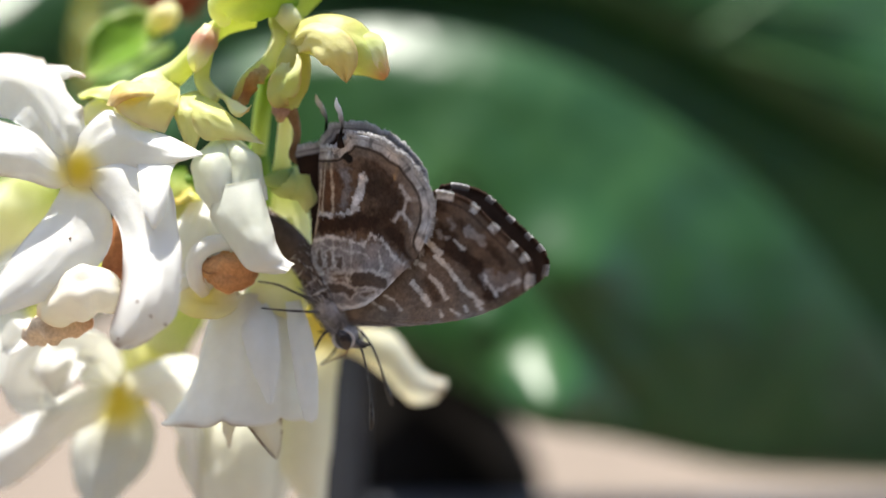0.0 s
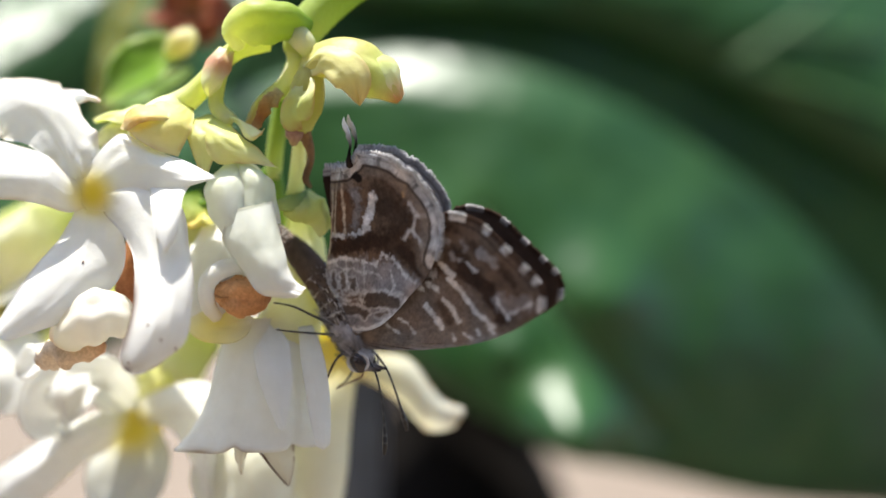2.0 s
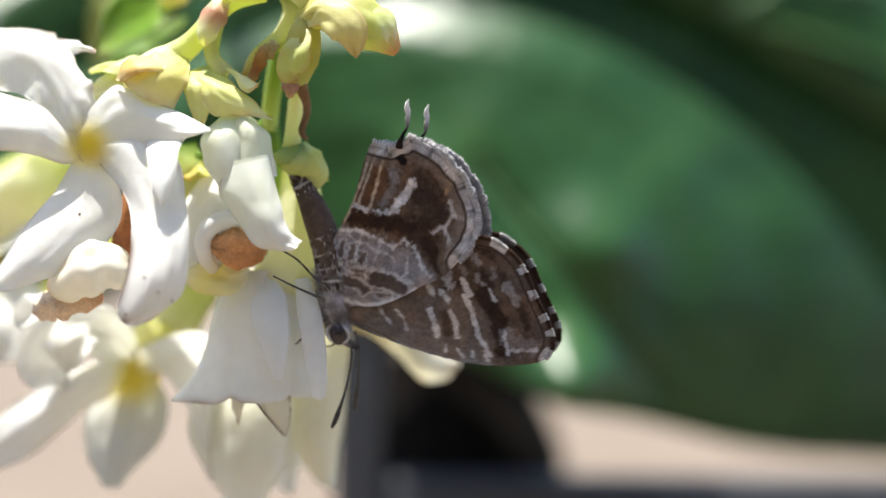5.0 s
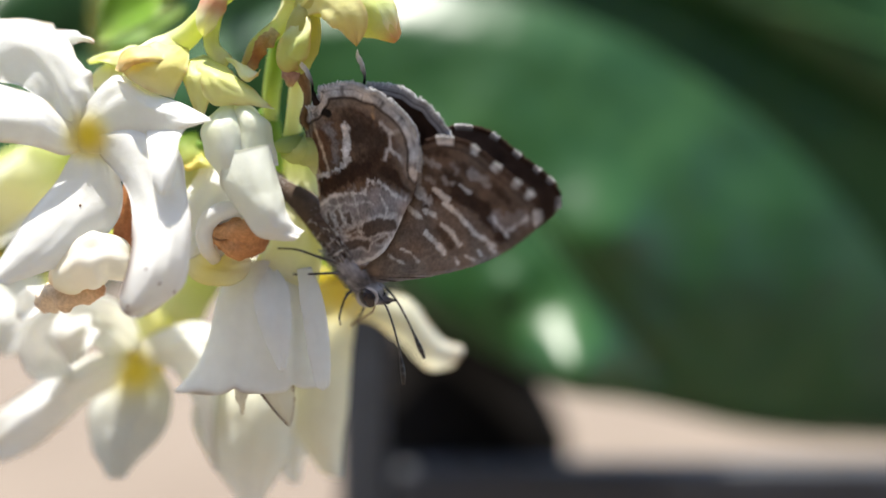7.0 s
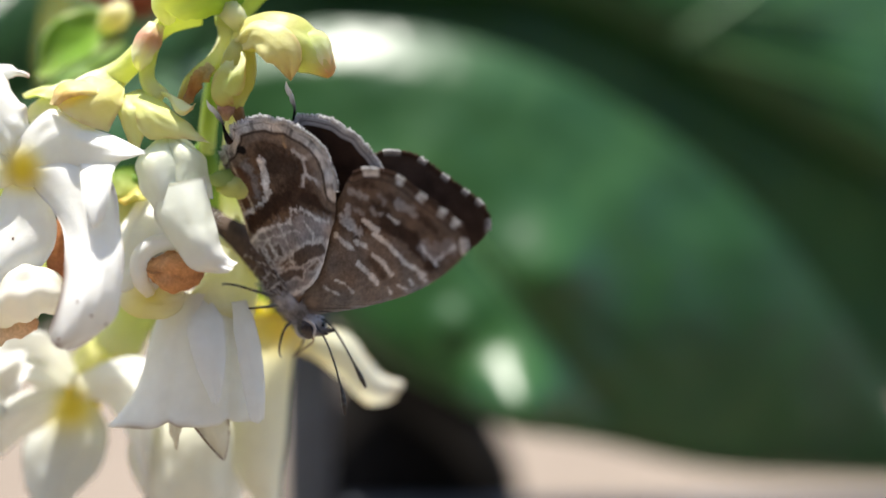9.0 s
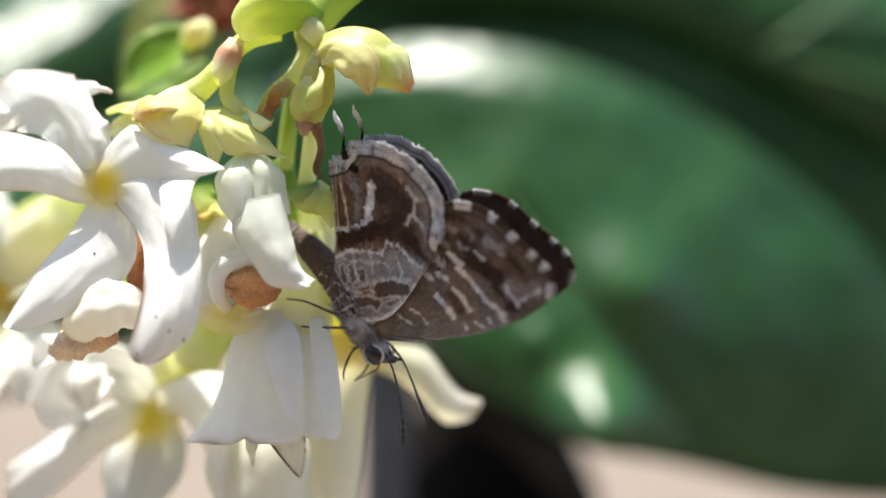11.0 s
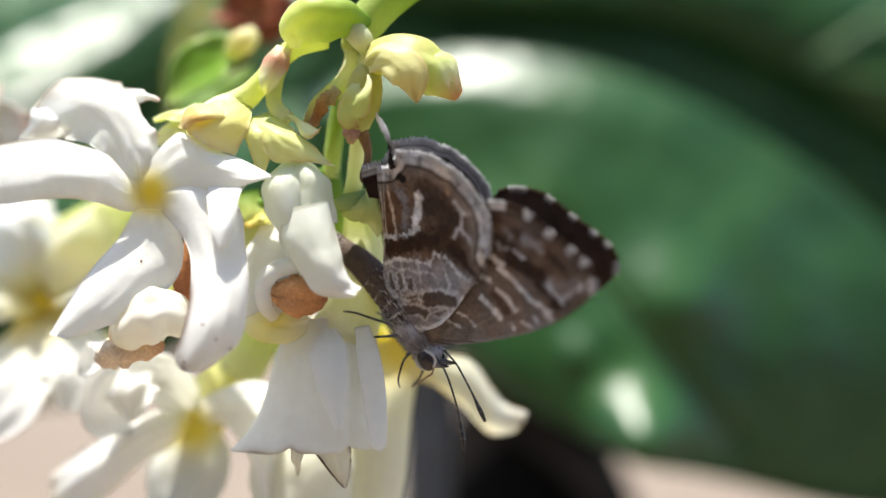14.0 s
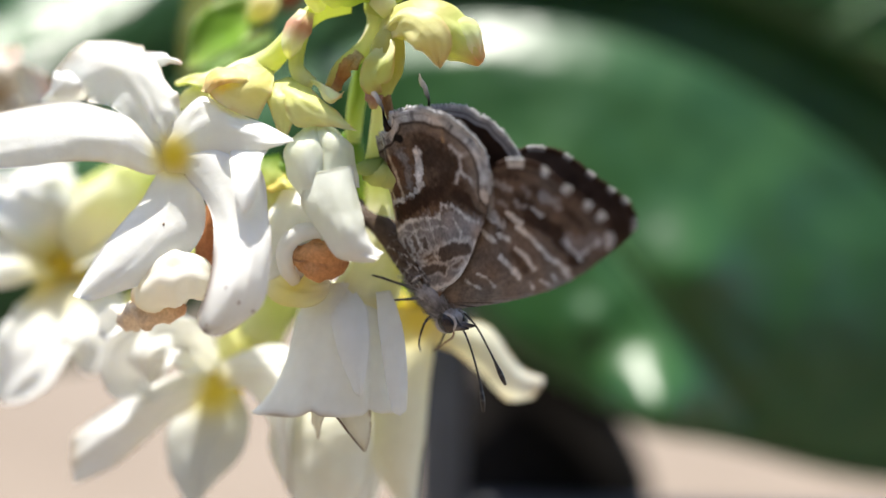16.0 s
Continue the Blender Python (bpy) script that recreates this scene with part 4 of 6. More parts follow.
    v, f, c = tube([V(-19.33, 10, -8.88), V(-19.44, 9.4, -9.82), V(-19.46, 9, -10.27)], [1.0, 1.4, 1.6], [LIME, YELLOW, (0.88, 0.76, 0.08)], 12, 16, lobes=5, lobe_depth=0.25)
    part("throat", v, f, PETAL, r, "bright yellow throat", c)
    add_tube(r, "flower_tube", [V(-15.18, 9.5, -4.73), V(-17.30, 9.4, -6.76), V(-19.23, 8.8, -8.72)], [1.0, 1.5, 1.4], [(0.42, 0.50, 0.08), LIME, (0.86, 0.85, 0.42), (0.92, 0.9, 0.6)], n=20, m=16, lobes=5, lobe_depth=0.12)


drooping_flower()


def side_flower():
    r = thing("side_flower", V(-30.28, 12, -3.07), "white flower with yellow throat at the side of the cluster", "flower", FLOWERS)
    W3 = [(0.84, 0.74, 0.16), (0.91, 0.90, 0.8), WHITE, WHITE]
    add_petal(r, [V(-30.46, 12, -3.49), V(-29.91, 9.5, -5.75), V(-30.76, 8, -8.29), V(-32.76, 8, -10.95)], [2.4, 4.6, 4.8, 2.4], W3, cup=0.25, face=(0, -1, 0.5), seed=71, ruffle=0.4)
    add_petal(r, [V(-29.93, 12, -3.49), V(-27.90, 10, -5.11), V(-26.70, 8.5, -7.01), V(-27.10, 8, -9.29)], [2.4, 4.0, 4.0, 2.2], W3, cup=-0.3, face=(0.2, -1, 0.5), seed=72, ruffle=0.4)
    add_petal(r, [V(-30.81, 12, -2.78), V(-32.70, 10, -2.19), V(-35.53, 9.5, -2.69), V(-38.18, 10, -4.08)], [2.4, 4.2, 4.4, 2.4], W3, cup=-0.3, face=(0, -0.8, 0.8), seed=73, ruffle=0.4)
    add_petal(r, [V(-30.46, 12, -2.50), V(-31.43, 11, -0.31), V(-33.16, 11, 1.25), V(-36.10, 12, 2.15)], [2.2, 3.8, 4.0, 2.0], W3, cup=0.3, face=(0, -0.9, 0.6), seed=74, ruffle=0.4)
    add_petal(r, [V(-29.93, 12, -2.61), V(-27.75, 10.5, -1.35), V(-25.84, 10, -0.48), V(-24.30, 10.5, 0.03)], [2.2, 3.8, 3.8, 2.0], W3, cup=0.3, face=(0, -0.9, 0.6), seed=75, ruffle=0.4)
    v, f, c = tube([V(-30.58, 14, -2.32), V(-30.36, 12.6, -2.81), V(-30.23, 11.8, -3.13)], [0.7, 0.9, 1.2], [LIME, YELLOW, YELLOW], 12, 16, lobes=5, lobe_depth=0.25)
    part("throat", v, f, PETAL, r, "yellow throat", c)
    r = thing("side_flower", V(-31.95, 13, 3.61), "white flower at the side, seen edge on", "flower", FLOWERS)
    add_petal(r, [V(-29.13, 14, 0.76), V(-30.31, 12.5, 1.81), V(-32.22, 12, 2.68), V(-29.96, 12.5, 3.76)], [1.6, 3.0, 3.0, 1.2], [WHITE], cup=0.4, face=(0, -0.8, 0.8), seed=76, ruffle=0.4)
    add_petal(r, [V(-30.58, 14, 1.49), V(-32.80, 12.5, 1.10), V(-35.75, 12, 1.45), V(-39.19, 12.5, 0.39)], [1.8, 3.4, 3.6, 2.0], [WHITE], cup=-0.3, face=(0, -0.7, 0.9), seed=77, ruffle=0.4)
    add_tube(r, "flower_tube", [V(-25.17, 11, 3.34), V(-27.66, 13, 2.36), V(-30.22, 14, 1.30)], [0.8, 1.1, 0.9], [LEAFG, LIME, PALE], n=14, m=12)


side_flower()


def lower_flower():
    r = thing("lower_flower", V(-11.96, 9, -8.41), "white flower with broad hanging petals under the bell", "flower", FLOWERS)
    W4 = [(0.90, 0.88, 0.62), (0.935, 0.94, 0.86), (0.94, 0.945, 0.90), WHITE]
    add_sheet(r, [V(-13.68, 7.5, -8.23), V(-15.08, 6.4, -10.99), V(-15.35, 6, -12.64), V(-14.72, 5.8, -14.85), V(-13.15, 6, -17.16)], [V(-12.20, 7, -8.17), V(-12.16, 5, -10.85), V(-12.24, 4.6, -13.00), V(-12.22, 4.8, -14.94), V(-12.25, 6, -17.74)],
              [V(-10.64, 7.5, -8.56), V(-9.56, 6.2, -11.05), V(-9.44, 5.8, -12.92), V(-9.89, 5.8, -14.85), V(-11.54, 6, -17.48)], W4, ruffle=0.22, seed=90, nu=34, nv=21, rib=0.06, ripple=2)
    add_sheet(r, [V(-11.96, 9, -8.75), V(-11.55, 8.6, -11.39), V(-11.35, 8.6, -14.07), V(-10.61, 9, -16.86)], [V(-10.88, 8.6, -8.70), V(-10.19, 8, -11.29), V(-10.04, 7.9, -13.93), V(-10.01, 8.6, -17.10)], [V(-9.93, 9, -8.75), V(-9.14, 8.6, -11.39), V(-9.14, 8.6, -14.07), V(-9.59, 9, -16.86)], W4, ruffle=0.2, seed=91, nu=26, nv=15)
    add_tube(r, "flower_tube", [V(-10.30, 7, -4.89), V(-13.2, 9, -8.6), V(-12.23, 8.6, -8.36), V(-12.05, 7.6, -8.77)], [0.7, 1.2, 1.5, 1.3], [LEAFG, LIME, PALE, PALE], n=18, m=14)


def shaded_flower():
    r = thing("shaded_flower", V(-7.47, 10, -5.86), "cream flower with yellow throat and one long petal reaching out", "flower", FLOWERS)
    heart = (V(-7.32, 8.6, -5.74), (0.92, 0.74, 0.08), 1.5)
    W4 = [(0.93, 0.88, 0.52), (0.93, 0.92, 0.76), (0.94, 0.93, 0.82), (0.94, 0.94, 0.88)]
    add_sheet(r, [V(-9.04, 8.6, -5.00), V(-9.86, 8, -7.96), V(-10.00, 7.6, -10.89), V(-9.80, 7.6, -13.87), V(-8.46, 8, -16.11), V(-7.59, 8, -16.61)], [V(-7.64, 8.4, -4.82), V(-7.94, 7, -7.84), V(-8.18, 6.6, -10.73), V(-8.27, 6.8, -13.70), V(-7.75, 7.6, -15.85), V(-7.24, 7.8, -16.56)],
              [V(-6.00, 8.8, -5.22), V(-6.34, 8.2, -7.98), V(-6.59, 8, -10.62), V(-6.79, 8, -13.28), V(-7.08, 8.2, -15.49), V(-7.06, 8, -16.55)], W4, heart, ruffle=0.16, seed=100, nu=40, nv=19, rib=0.05)
    add_sheet(r, [V(-7.66, 8.6, -5.07), V(-5.54, 9, -5.51), V(-3.20, 9.6, -5.96), V(-1.78, 10, -7.71), V(-1.00, 10.4, -8.65), V(0.03, 10.6, -9.16)], [V(-7.30, 8.4, -5.83), V(-5.44, 8.6, -6.48), V(-3.31, 9, -7.40), V(-2.11, 9.4, -8.87), V(-1.30, 10, -9.63), V(0.07, 10.4, -9.55)],
              [V(-7.12, 8.6, -6.89), V(-5.35, 9.2, -7.56), V(-3.83, 9.8, -8.71), V(-2.74, 10, -9.84), V(-1.86, 10.4, -10.58), V(-0.55, 10.6, -10.40)], W4, heart, ruffle=0.12, seed=104, nu=40, nv=19, edge=TAN, edge_amount=0.8, ripple=4)
    add_tube(r, "flower_tube", [V(-8.79, 8, -2.63), V(-6.60, 9.5, -4.05), V(-7.16, 9.6, -5.42), V(-7.29, 8.9, -5.77)], [0.7, 1.1, 1.1, 0.9], [LEAFG, LIME, YELLOW, (0.92, 0.74, 0.08)], n=18, m=14)


lower_flower()
shaded_flower()


# ---- stalks, buds and sepals above the flowers ----
def flower_stalk():
    r = thing("flower_stalk", V(-6.75, 1.5, 14.48), "green branching flower stalk with buds and old calyces", "flower stalk")
    G = [LEAFG, (0.34, 0.46, 0.09), LIME]
    add_tube(r, "stem", [V(-0.75, 3.5, 19.62), V(-4.39, 2.2, 16.02), V(-6.73, 1.4, 13.86), V(-8.32, 0.9, 12.02), V(-8.81, 0.8, 10.75)], [1.2, 1.15, 1.05, 0.95, 0.6], G, n=26, m=14, rough=0.05)
    add_tube(r, "side_stem", [V(-8.90, 0.8, 11.34), V(-8.80, 0.7, 10.28), V(-9.23, 0.4, 9.05), V(-10.43, 0.2, 7.99), V(-10.96, 0.2, 6.96)], [0.5, 0.42, 0.5, 0.42, 0.35], [LIME, PALE, LIME, TAN], n=20, m=10)
    add_tube(r, "side_stem", [V(-10.21, 0.6, 11.45), V(-11.76, 0.2, 10.88), V(-12.92, 0.1, 9.74), V(-13.97, 0.2, 8.58), V(-15.23, 0.5, 7.79)], [0.6, 0.55, 0.5, 0.62, 0.8], [LIME, LIME, LIME, PALE], n=22, m=10)
    add_tube(r, "side_stem", [V(-12.31, 0, 10.46), V(-12.65, -0.2, 9.11), V(-12.73, -0.1, 7.95), V(-12.10, 0, 7.08)], [0.45, 0.42, 0.4, 0.5], [LIME, LIME, PALE], n=16, m=10)
    add_tube(r, "side_stem", [V(-8.41, 1.6, 11.79), V(-9.56, 2.2, 8.56), V(-10.02, 2.2, 6.12), V(-10.20, 2.4, 4.31)], [0.5, 0.5, 0.48, 0.45], G, n=18, m=10)
    add_tube(r, "side_stem", [V(-7.87, 0.9, 11.36), V(-8.23, 0.9, 9.27), V(-8.45, 0.8, 6.73), V(-8.60, 0.8, 5.09), V(-8.77, 0.9, 3.31)], [0.45, 0.42, 0.4, 0.4, 0.5], [LIME, LIME, PALE, (0.82, 0.86, 0.5)], n=24, m=12, rough=0.06)
    # node bud at the fork
    b = add_tube(r, "bud", [V(-8.25, 0.4, 11.98), V(-9.26, -0.7, 12.17), V(-10.52, -1, 12.10), V(-11.57, -0.8, 11.62), V(-11.56, -0.4, 10.83)], [0.7, 1.1, 1.2, 0.9, 0.3], [LEAFG, (0.42, 0.52, 0.11), LIME, PALE], n=30, m=24, lobes=3, lobe_depth=0.3, rough=0.1, label="plump green bud")
    b = add_tube(r, "bud", [V(-8.94, -0.3, 12.01), V(-8.14, -0.4, 11.12), V(-7.85, -0.2, 10.42)], [0.6, 0.6, 0.3], [LEAFG, PALE, LIME], n=14, m=12)
    # old seed-like calyx hanging at the side
    b = add_tube(r, "old_calyx", [V(-8.19, 0.6, 9.76), V(-7.12, -0.4, 10.18), V(-5.61, -0.9, 9.93), V(-4.17, -0.9, 9.06), V(-3.27, -0.3, 8.27)], [0.6, 1.05, 1.35, 1.15, 0.4], [PALE, (0.72, 0.70, 0.30), (0.66, 0.62, 0.24), LIME, (0.75, 0.4, 0.2)], n=28, m=20, lobes=3, lobe_depth=0.2, rough=0.08, seed=6, label="yellow-green swollen calyx with tan edges")
    add_petal(b, [V(-8.11, -0.6, 9.63), V(-6.80, -1.9, 10.04), V(-5.47, -2.4, 9.05), V(-5.11, -2, 7.64)], [0.8, 1.7, 2.0, 0.5], [PALE, (0.86, 0.84, 0.46), (0.88, 0.84, 0.46), (0.85, 0.70, 0.36)], mat=GREEN, name="sepal", cup=-0.45, seed=122, nu=26, nv=17, thick=0.1, edge=TAN, edge_amount=0.6, ruffle=0.3)
    add_petal(b, [V(-5.80, -0.5, 10.81), V(-4.40, -1.6, 9.98), V(-3.55, -1.6, 9.04), V(-3.25, -0.8, 8.14)], [0.9, 1.8, 1.7, 0.5], [LIME, LIME, PALE, (0.8, 0.42, 0.2)], mat=GREEN, name="sepal", cup=-0.45, face=(0.3, -1, 0.4), seed=123, nu=22, nv=13, thick=0.2, edge=TAN, edge_amount=0.8, ruffle=0.15)
    b = add_tube(r, "old_calyx", [V(-7.78, 0.2, 10.11), V(-7.98, -0.5, 8.77), V(-8.20, -0.6, 7.45), V(-8.14, -0.2, 6.59)], [0.5, 0.95, 0.95, 0.4], [PALE, (0.68, 0.66, 0.22), (0.62, 0.6, 0.15), LIME], n=22, m=16, lobes=3, lobe_depth=0.2, label="hanging yellow calyx lobe")
    add_petal(b, [V(-7.83, -1.2, 9.24), V(-8.15, -1.8, 8.01), V(-8.54, -1.5, 7.05), V(-8.20, -1, 6.56)], [0.7, 1.5, 1.4, 0.5], [PALE, LIME, LIME, TAN], mat=GREEN, name="sepal", cup=-0.4, seed=124, nu=18, nv=11, thick=0.2, edge=TAN, edge_amount=0.9)
    # withered remains on the stalks
    add_tube(r, "withered_bract", [V(-8.61, 0.2, 6.87), V(-8.02, -0.2, 6.32), V(-7.82, -0.2, 5.15), V(-8.11, 0, 4.14), V(-7.83, 0.1, 3.71)], [0.34, 0.32, 0.2, 0.17, 0.1], [TAN, (0.34, 0.21, 0.10), (0.2, 0.125, 0.06), (0.28, 0.18, 0.09)], mat=DRY, n=22, m=10, rough=0.3, label="curled dark brown dried bract")
    add_tube(r, "withered_bract", [V(-9.50, -0.1, 8.68), V(-10.00, -0.6, 7.94), V(-10.42, -0.7, 7.14), V(-10.97, -0.4, 6.22)], [0.3, 0.38, 0.28, 0.1], [(0.90, 0.80, 0.42), (0.62, 0.38, 0.12), (0.34, 0.16, 0.05), (0.90, 0.72, 0.36)], mat=DRY, n=30, m=20, rough=0.5, flat=0.6, lobes=3, lobe_depth=0.3, seed=3, label="curled brown dried bract")
    add_tube(r, "withered_bract", [V(-8.93, 0, 6.73), V(-8.62, -0.5, 6.38), V(-8.70, -0.4, 5.87)], [0.35, 0.45, 0.2], [TAN, (0.5, 0.3, 0.24), TAN], mat=DRY, n=12, m=10, rough=0.3, seed=5)
    # pink-tipped bract
    add_petal(r, [V(-12.14, -0.4, 10.83), V(-12.48, -1, 10.08), V(-12.83, -1, 9.13), V(-13.08, -0.5, 8.33)], [0.9, 1.4, 1.2, 0.5], [PALE, PINK, PALE, PALE], mat=GREEN, name="bract", label="pale bract with a pink blush", cup=-0.5, seed=125, nu=20, nv=11, thick=0.2)
    # calyx of the star flower's neighbour
    c = add_tube(r, "calyx", [V(-14.61, 0.4, 8.16), V(-15.33, 0, 7.52), V(-16.07, -0.2, 6.62), V(-16.48, 0.2, 5.63)], [0.6, 1.0, 1.2, 0.9], [LIME, PALE, (0.90, 0.86, 0.54), CREAM], n=20, m=18, lobes=5, lobe_depth=0.15, label="pale yellow calyx")
    add_petal(c, [V(-16.29, 0.6, 7.74), V(-17.45, 0.5, 7.67), V(-18.51, 0.6, 7.45), V(-19.53, 1, 7.32)], [1.0, 1.5, 1.1, 0.4], [LIME, PALE, LIME, PALE], mat=GREEN, name="sepal", cup=-0.3, face=(-0.2, -0.7, 0.8), seed=127, nu=18, nv=11, thick=0.2)
    add_petal(c, [V(-16.94, 0.8, 7.03), V(-18.04, 0.5, 6.49), V(-19.38, 1, 6.24)], [1.4, 1.9, 1.2], [PALE, PALE, CREAM], mat=GREEN, name="sepal", cup=-0.3, seed=128, nu=16, nv=11, thick=0.2)
    add_sheet(c, [V(-14.41, 0.2, 8.25), V(-15.51, -0.6, 8.09), V(-16.63, -1, 7.57), V(-17.37, -0.9, 6.95)], [V(-14.20, 0.1, 8.12), V(-14.69, -1.8, 7.17), V(-15.50, -2.2, 6.39), V(-16.02, -2, 5.78)], [V(-13.99, 0.2, 7.95), V(-13.73, -1, 6.92), V(-13.97, -1.4, 6.01), V(-14.35, -1.5, 5.14)], [LIME, (0.90, 0.86, 0.42), (0.92, 0.88, 0.50), CREAM], mat=GREEN, name="sepal", seed=126, ruffle=0.12, nu=28, nv=17, thick=0.05, edge=TAN, edge_amount=0.4)
    add_sheet(c, [V(-14.85, -0.8, 7.71), V(-16.10, -1.2, 7.83), V(-17.04, -1.4, 7.46), V(-17.39, -1.2, 6.62)], [V(-14.72, -1.7, 7.30), V(-15.74, -2.2, 7.35), V(-16.52, -2.3, 7.06), V(-17.14, -1.6, 6.52)], [V(-14.78, -1.9, 6.93), V(-15.47, -2.3, 6.89), V(-16.14, -2.4, 6.76), V(-16.84, -1.8, 6.44)], [(0.90, 0.84, 0.42), (0.90, 0.76, 0.36), (0.84, 0.64, 0.26), (0.90, 0.80, 0.5)], mat=GREEN, name="sepal", seed=132, ruffle=0.1, nu=24, nv=13, thick=0.05, edge=TAN, edge_amount=0.8, label="pale sepal with a tan fold")
    # bud behind the star flower
    b = add_tube(r, "bud", [V(-24.47, 12, 3.38), V(-25.35, 11.5, 2.42), V(-26.75, 11.5, 0.74), V(-29.63, 13, -1.39)], [1.0, 1.9, 2.2, 1.9], [LIME, LIME, PALE, CREAM, WHITE], n=22, m=16, lobes=4, lobe_depth=0.16, rough=0.1, label="yellow-green bud behind the open flower")
    add_tube(r, "side_stem", [V(-16.47, 3, 7.43), V(-21.76, 9, 5.78), V(-25.52, 12, 4.27), V(-27.29, 12, 3.91)], [0.5, 0.5, 0.55, 0.6], [LIME, LIME, BROWN], n=16, m=10)
    # lower yellow-green tube
    add_tube(r, "side_stem", [V(-10.20, 2.4, 4.61), V(-12.41, 6, 0.68), V(-15.34, 9, -4.02), V(-17.15, 9.5, -6.77)], [0.5, 0.7, 1.3, 1.6], [LEAFG, LIME, LIME, PALE], n=20, m=12)
    add_tube(r, "side_stem", [V(-10.20, 2.4, 4.61), V(-16.59, 10, 1.41), V(-22.66, 13, -2.82), V(-26.96, 14, -5.76)], [0.5, 0.5, 0.6, 0.7], [LEAFG, LIME, PALE], n=20, m=12)
    add_tube(r, "side_stem", [V(-10.20, 2.4, 4.61), V(-9.99, 5, -0.29), V(-9.59, 9, -4.02), V(-8.54, 13, -6.04)], [0.5, 0.7, 1.0, 1.2], [LEAFG, LIME, YELLOW], n=20, m=12)
    # small folded leaf behind
    add_petal(r, [V(-16.62, 9, 12.67), V(-18.11, 9, 12.06), V(-20.00, 9, 10.91), V(-21.74, 9.6, 9.37)], [1.0, 3.4, 3.7, 0.9], [LIME, (0.26, 0.42, 0.05), (0.22, 0.38, 0.04), (0.40, 0.52, 0.12)], mat=GREEN, name="young_leaf", label="small bright green folded leaf", cup=0.35, face=(-0.3, -1, 0.5), seed=130, ruffle=0.15, thick=0.2, edge=PALE, edge_amount=0.5)
    add_petal(r, [V(-16.83, 11, 11.51), V(-18.82, 12, 10.61), V(-20.41, 12, 9.91), V(-22.00, 12, 9.02)], [0.8, 2.2, 2.4, 0.7], [(0.26, 0.38, 0.08), (0.20, 0.34, 0.08)], mat=GREEN, name="young_leaf", cup=0.4, face=(-0.1, -0.7, 0.8), seed=131, thick=0.2, edge=PALE, edge_amount=0.4)
    add_tube(r, "bud", [V(-16.28, 9.4, 13.46), V(-16.81, 8.8, 12.77), V(-17.53, 8.6, 12.06)], [0.5, 0.8, 0.4], [PALE, (0.75, 0.66, 0.36), LIME], n=12, m=12)


flower_stalk()


def dry_leaf_clump():
    r = thing("withered_blossom", V(-18.48, 18, 16.84), "rust red withered blossom behind the stalk", "flower", FLOWERS)
    for k in range(6):
        a = k * 1.05
        o = V(-18.10, 18, 16.65)
        add_petal(r, [o, o + V(math.cos(a) * 1.6, -0.8, math.sin(a) * 1.3), o + V(math.cos(a) * 3.0, 0.5, math.sin(a) * 2.4)], [1.0, 2.4, 1.2], [RUST, (0.34, 0.08, 0.03), BROWN], mat=DRY, nu=14, nv=9, seed=140 + k, ruffle=0.5)
    r = thing("withered_blossom", V(-33.16, 11, 7.51), "tan and pink withered blossom at the side of the cluster", "flower", FLOWERS)
    for k in range(6):
        a = k * 1.05 + 0.3
        o = V(-34.21, 11, 7.51)
        add_petal(r, [o, o + V(math.cos(a) * 2.0, -0.8, math.sin(a) * 1.8), o + V(math.cos(a) * 3.6, 0.5, math.sin(a) * 3.4)], [1.0, 2.6, 1.6], [TAN, CREAM, (0.6, 0.36, 0.28)], mat=DRY, nu=14, nv=9, seed=150 + k, ruffle=0.6)


dry_leaf_clump()


# ---- the butterfly ----
# Laid out flat in its own space: x towards the wing tips, z up, y away from the lens; the origin is at the thorax.
DARK_W, PALE_W = (0.036, 0.019, 0.012), (0.72, 0.70, 0.71)
GREY_WG, RUST_W, BLACK_W, LIT_BEIGE_W = (0.285, 0.265, 0.275), (0.115, 0.052, 0.024), (0.012, 0.009, 0.008), (0.55, 0.44, 0.33)


def dab(col, x, z, line, width, pigment, amount=1.0, soft=0.07, jag=0.09, seed=1):
    """Lays scales of one pigment along a line, with a ragged edge."""
    d = near_line(x, z, line) + jag * wave(x * 5, z * 5, seed) + 0.5 * jag * wave(x * 13, z * 13, seed + 2)
    m = amount * np.clip((width / 2 + soft - d) / (2 * soft), 0, 1)[:, None]
    return col * (1 - m) + np.array(pigment) * m


FORE_EDGE = [(-0.07, -0.41), (1.83, -0.50), (3.71, -0.52), (5.55, -0.40), (7.35, -0.14), (8.82, 0.26), (9.98, 0.76), (10.80, 1.27), (11.08, 1.69), (11.10, 2.18),
             (10.93, 2.69), (10.60, 3.10), (10.15, 3.59), (9.63, 4.13), (9.05, 4.75), (8.52, 5.33), (8.02, 5.72), (7.30, 6.05), (6.56, 6.22), (5.80, 6.12), (5.20, 5.70), (4.20, 4.69), (2.89, 2.96), (0.97, 0.90)]
FORE_MARGIN = [(10.95, 1.45), (11.10, 2.00), (10.93, 2.69), (10.60, 3.10), (10.15, 3.59), (9.63, 4.13), (9.05, 4.75), (8.52, 5.33), (8.02, 5.72), (7.30, 6.05), (6.56, 6.22), (5.80, 6.12)]
# pale chequers: how far along the margin each one sits, in millimetres, and half its length
FORE_CHECKS = ((0.30, 0.34), (1.45, 0.20), (2.30, 0.18), (3.62, 0.24), (4.95, 0.22), (6.55, 0.36), (7.05, 0.12))
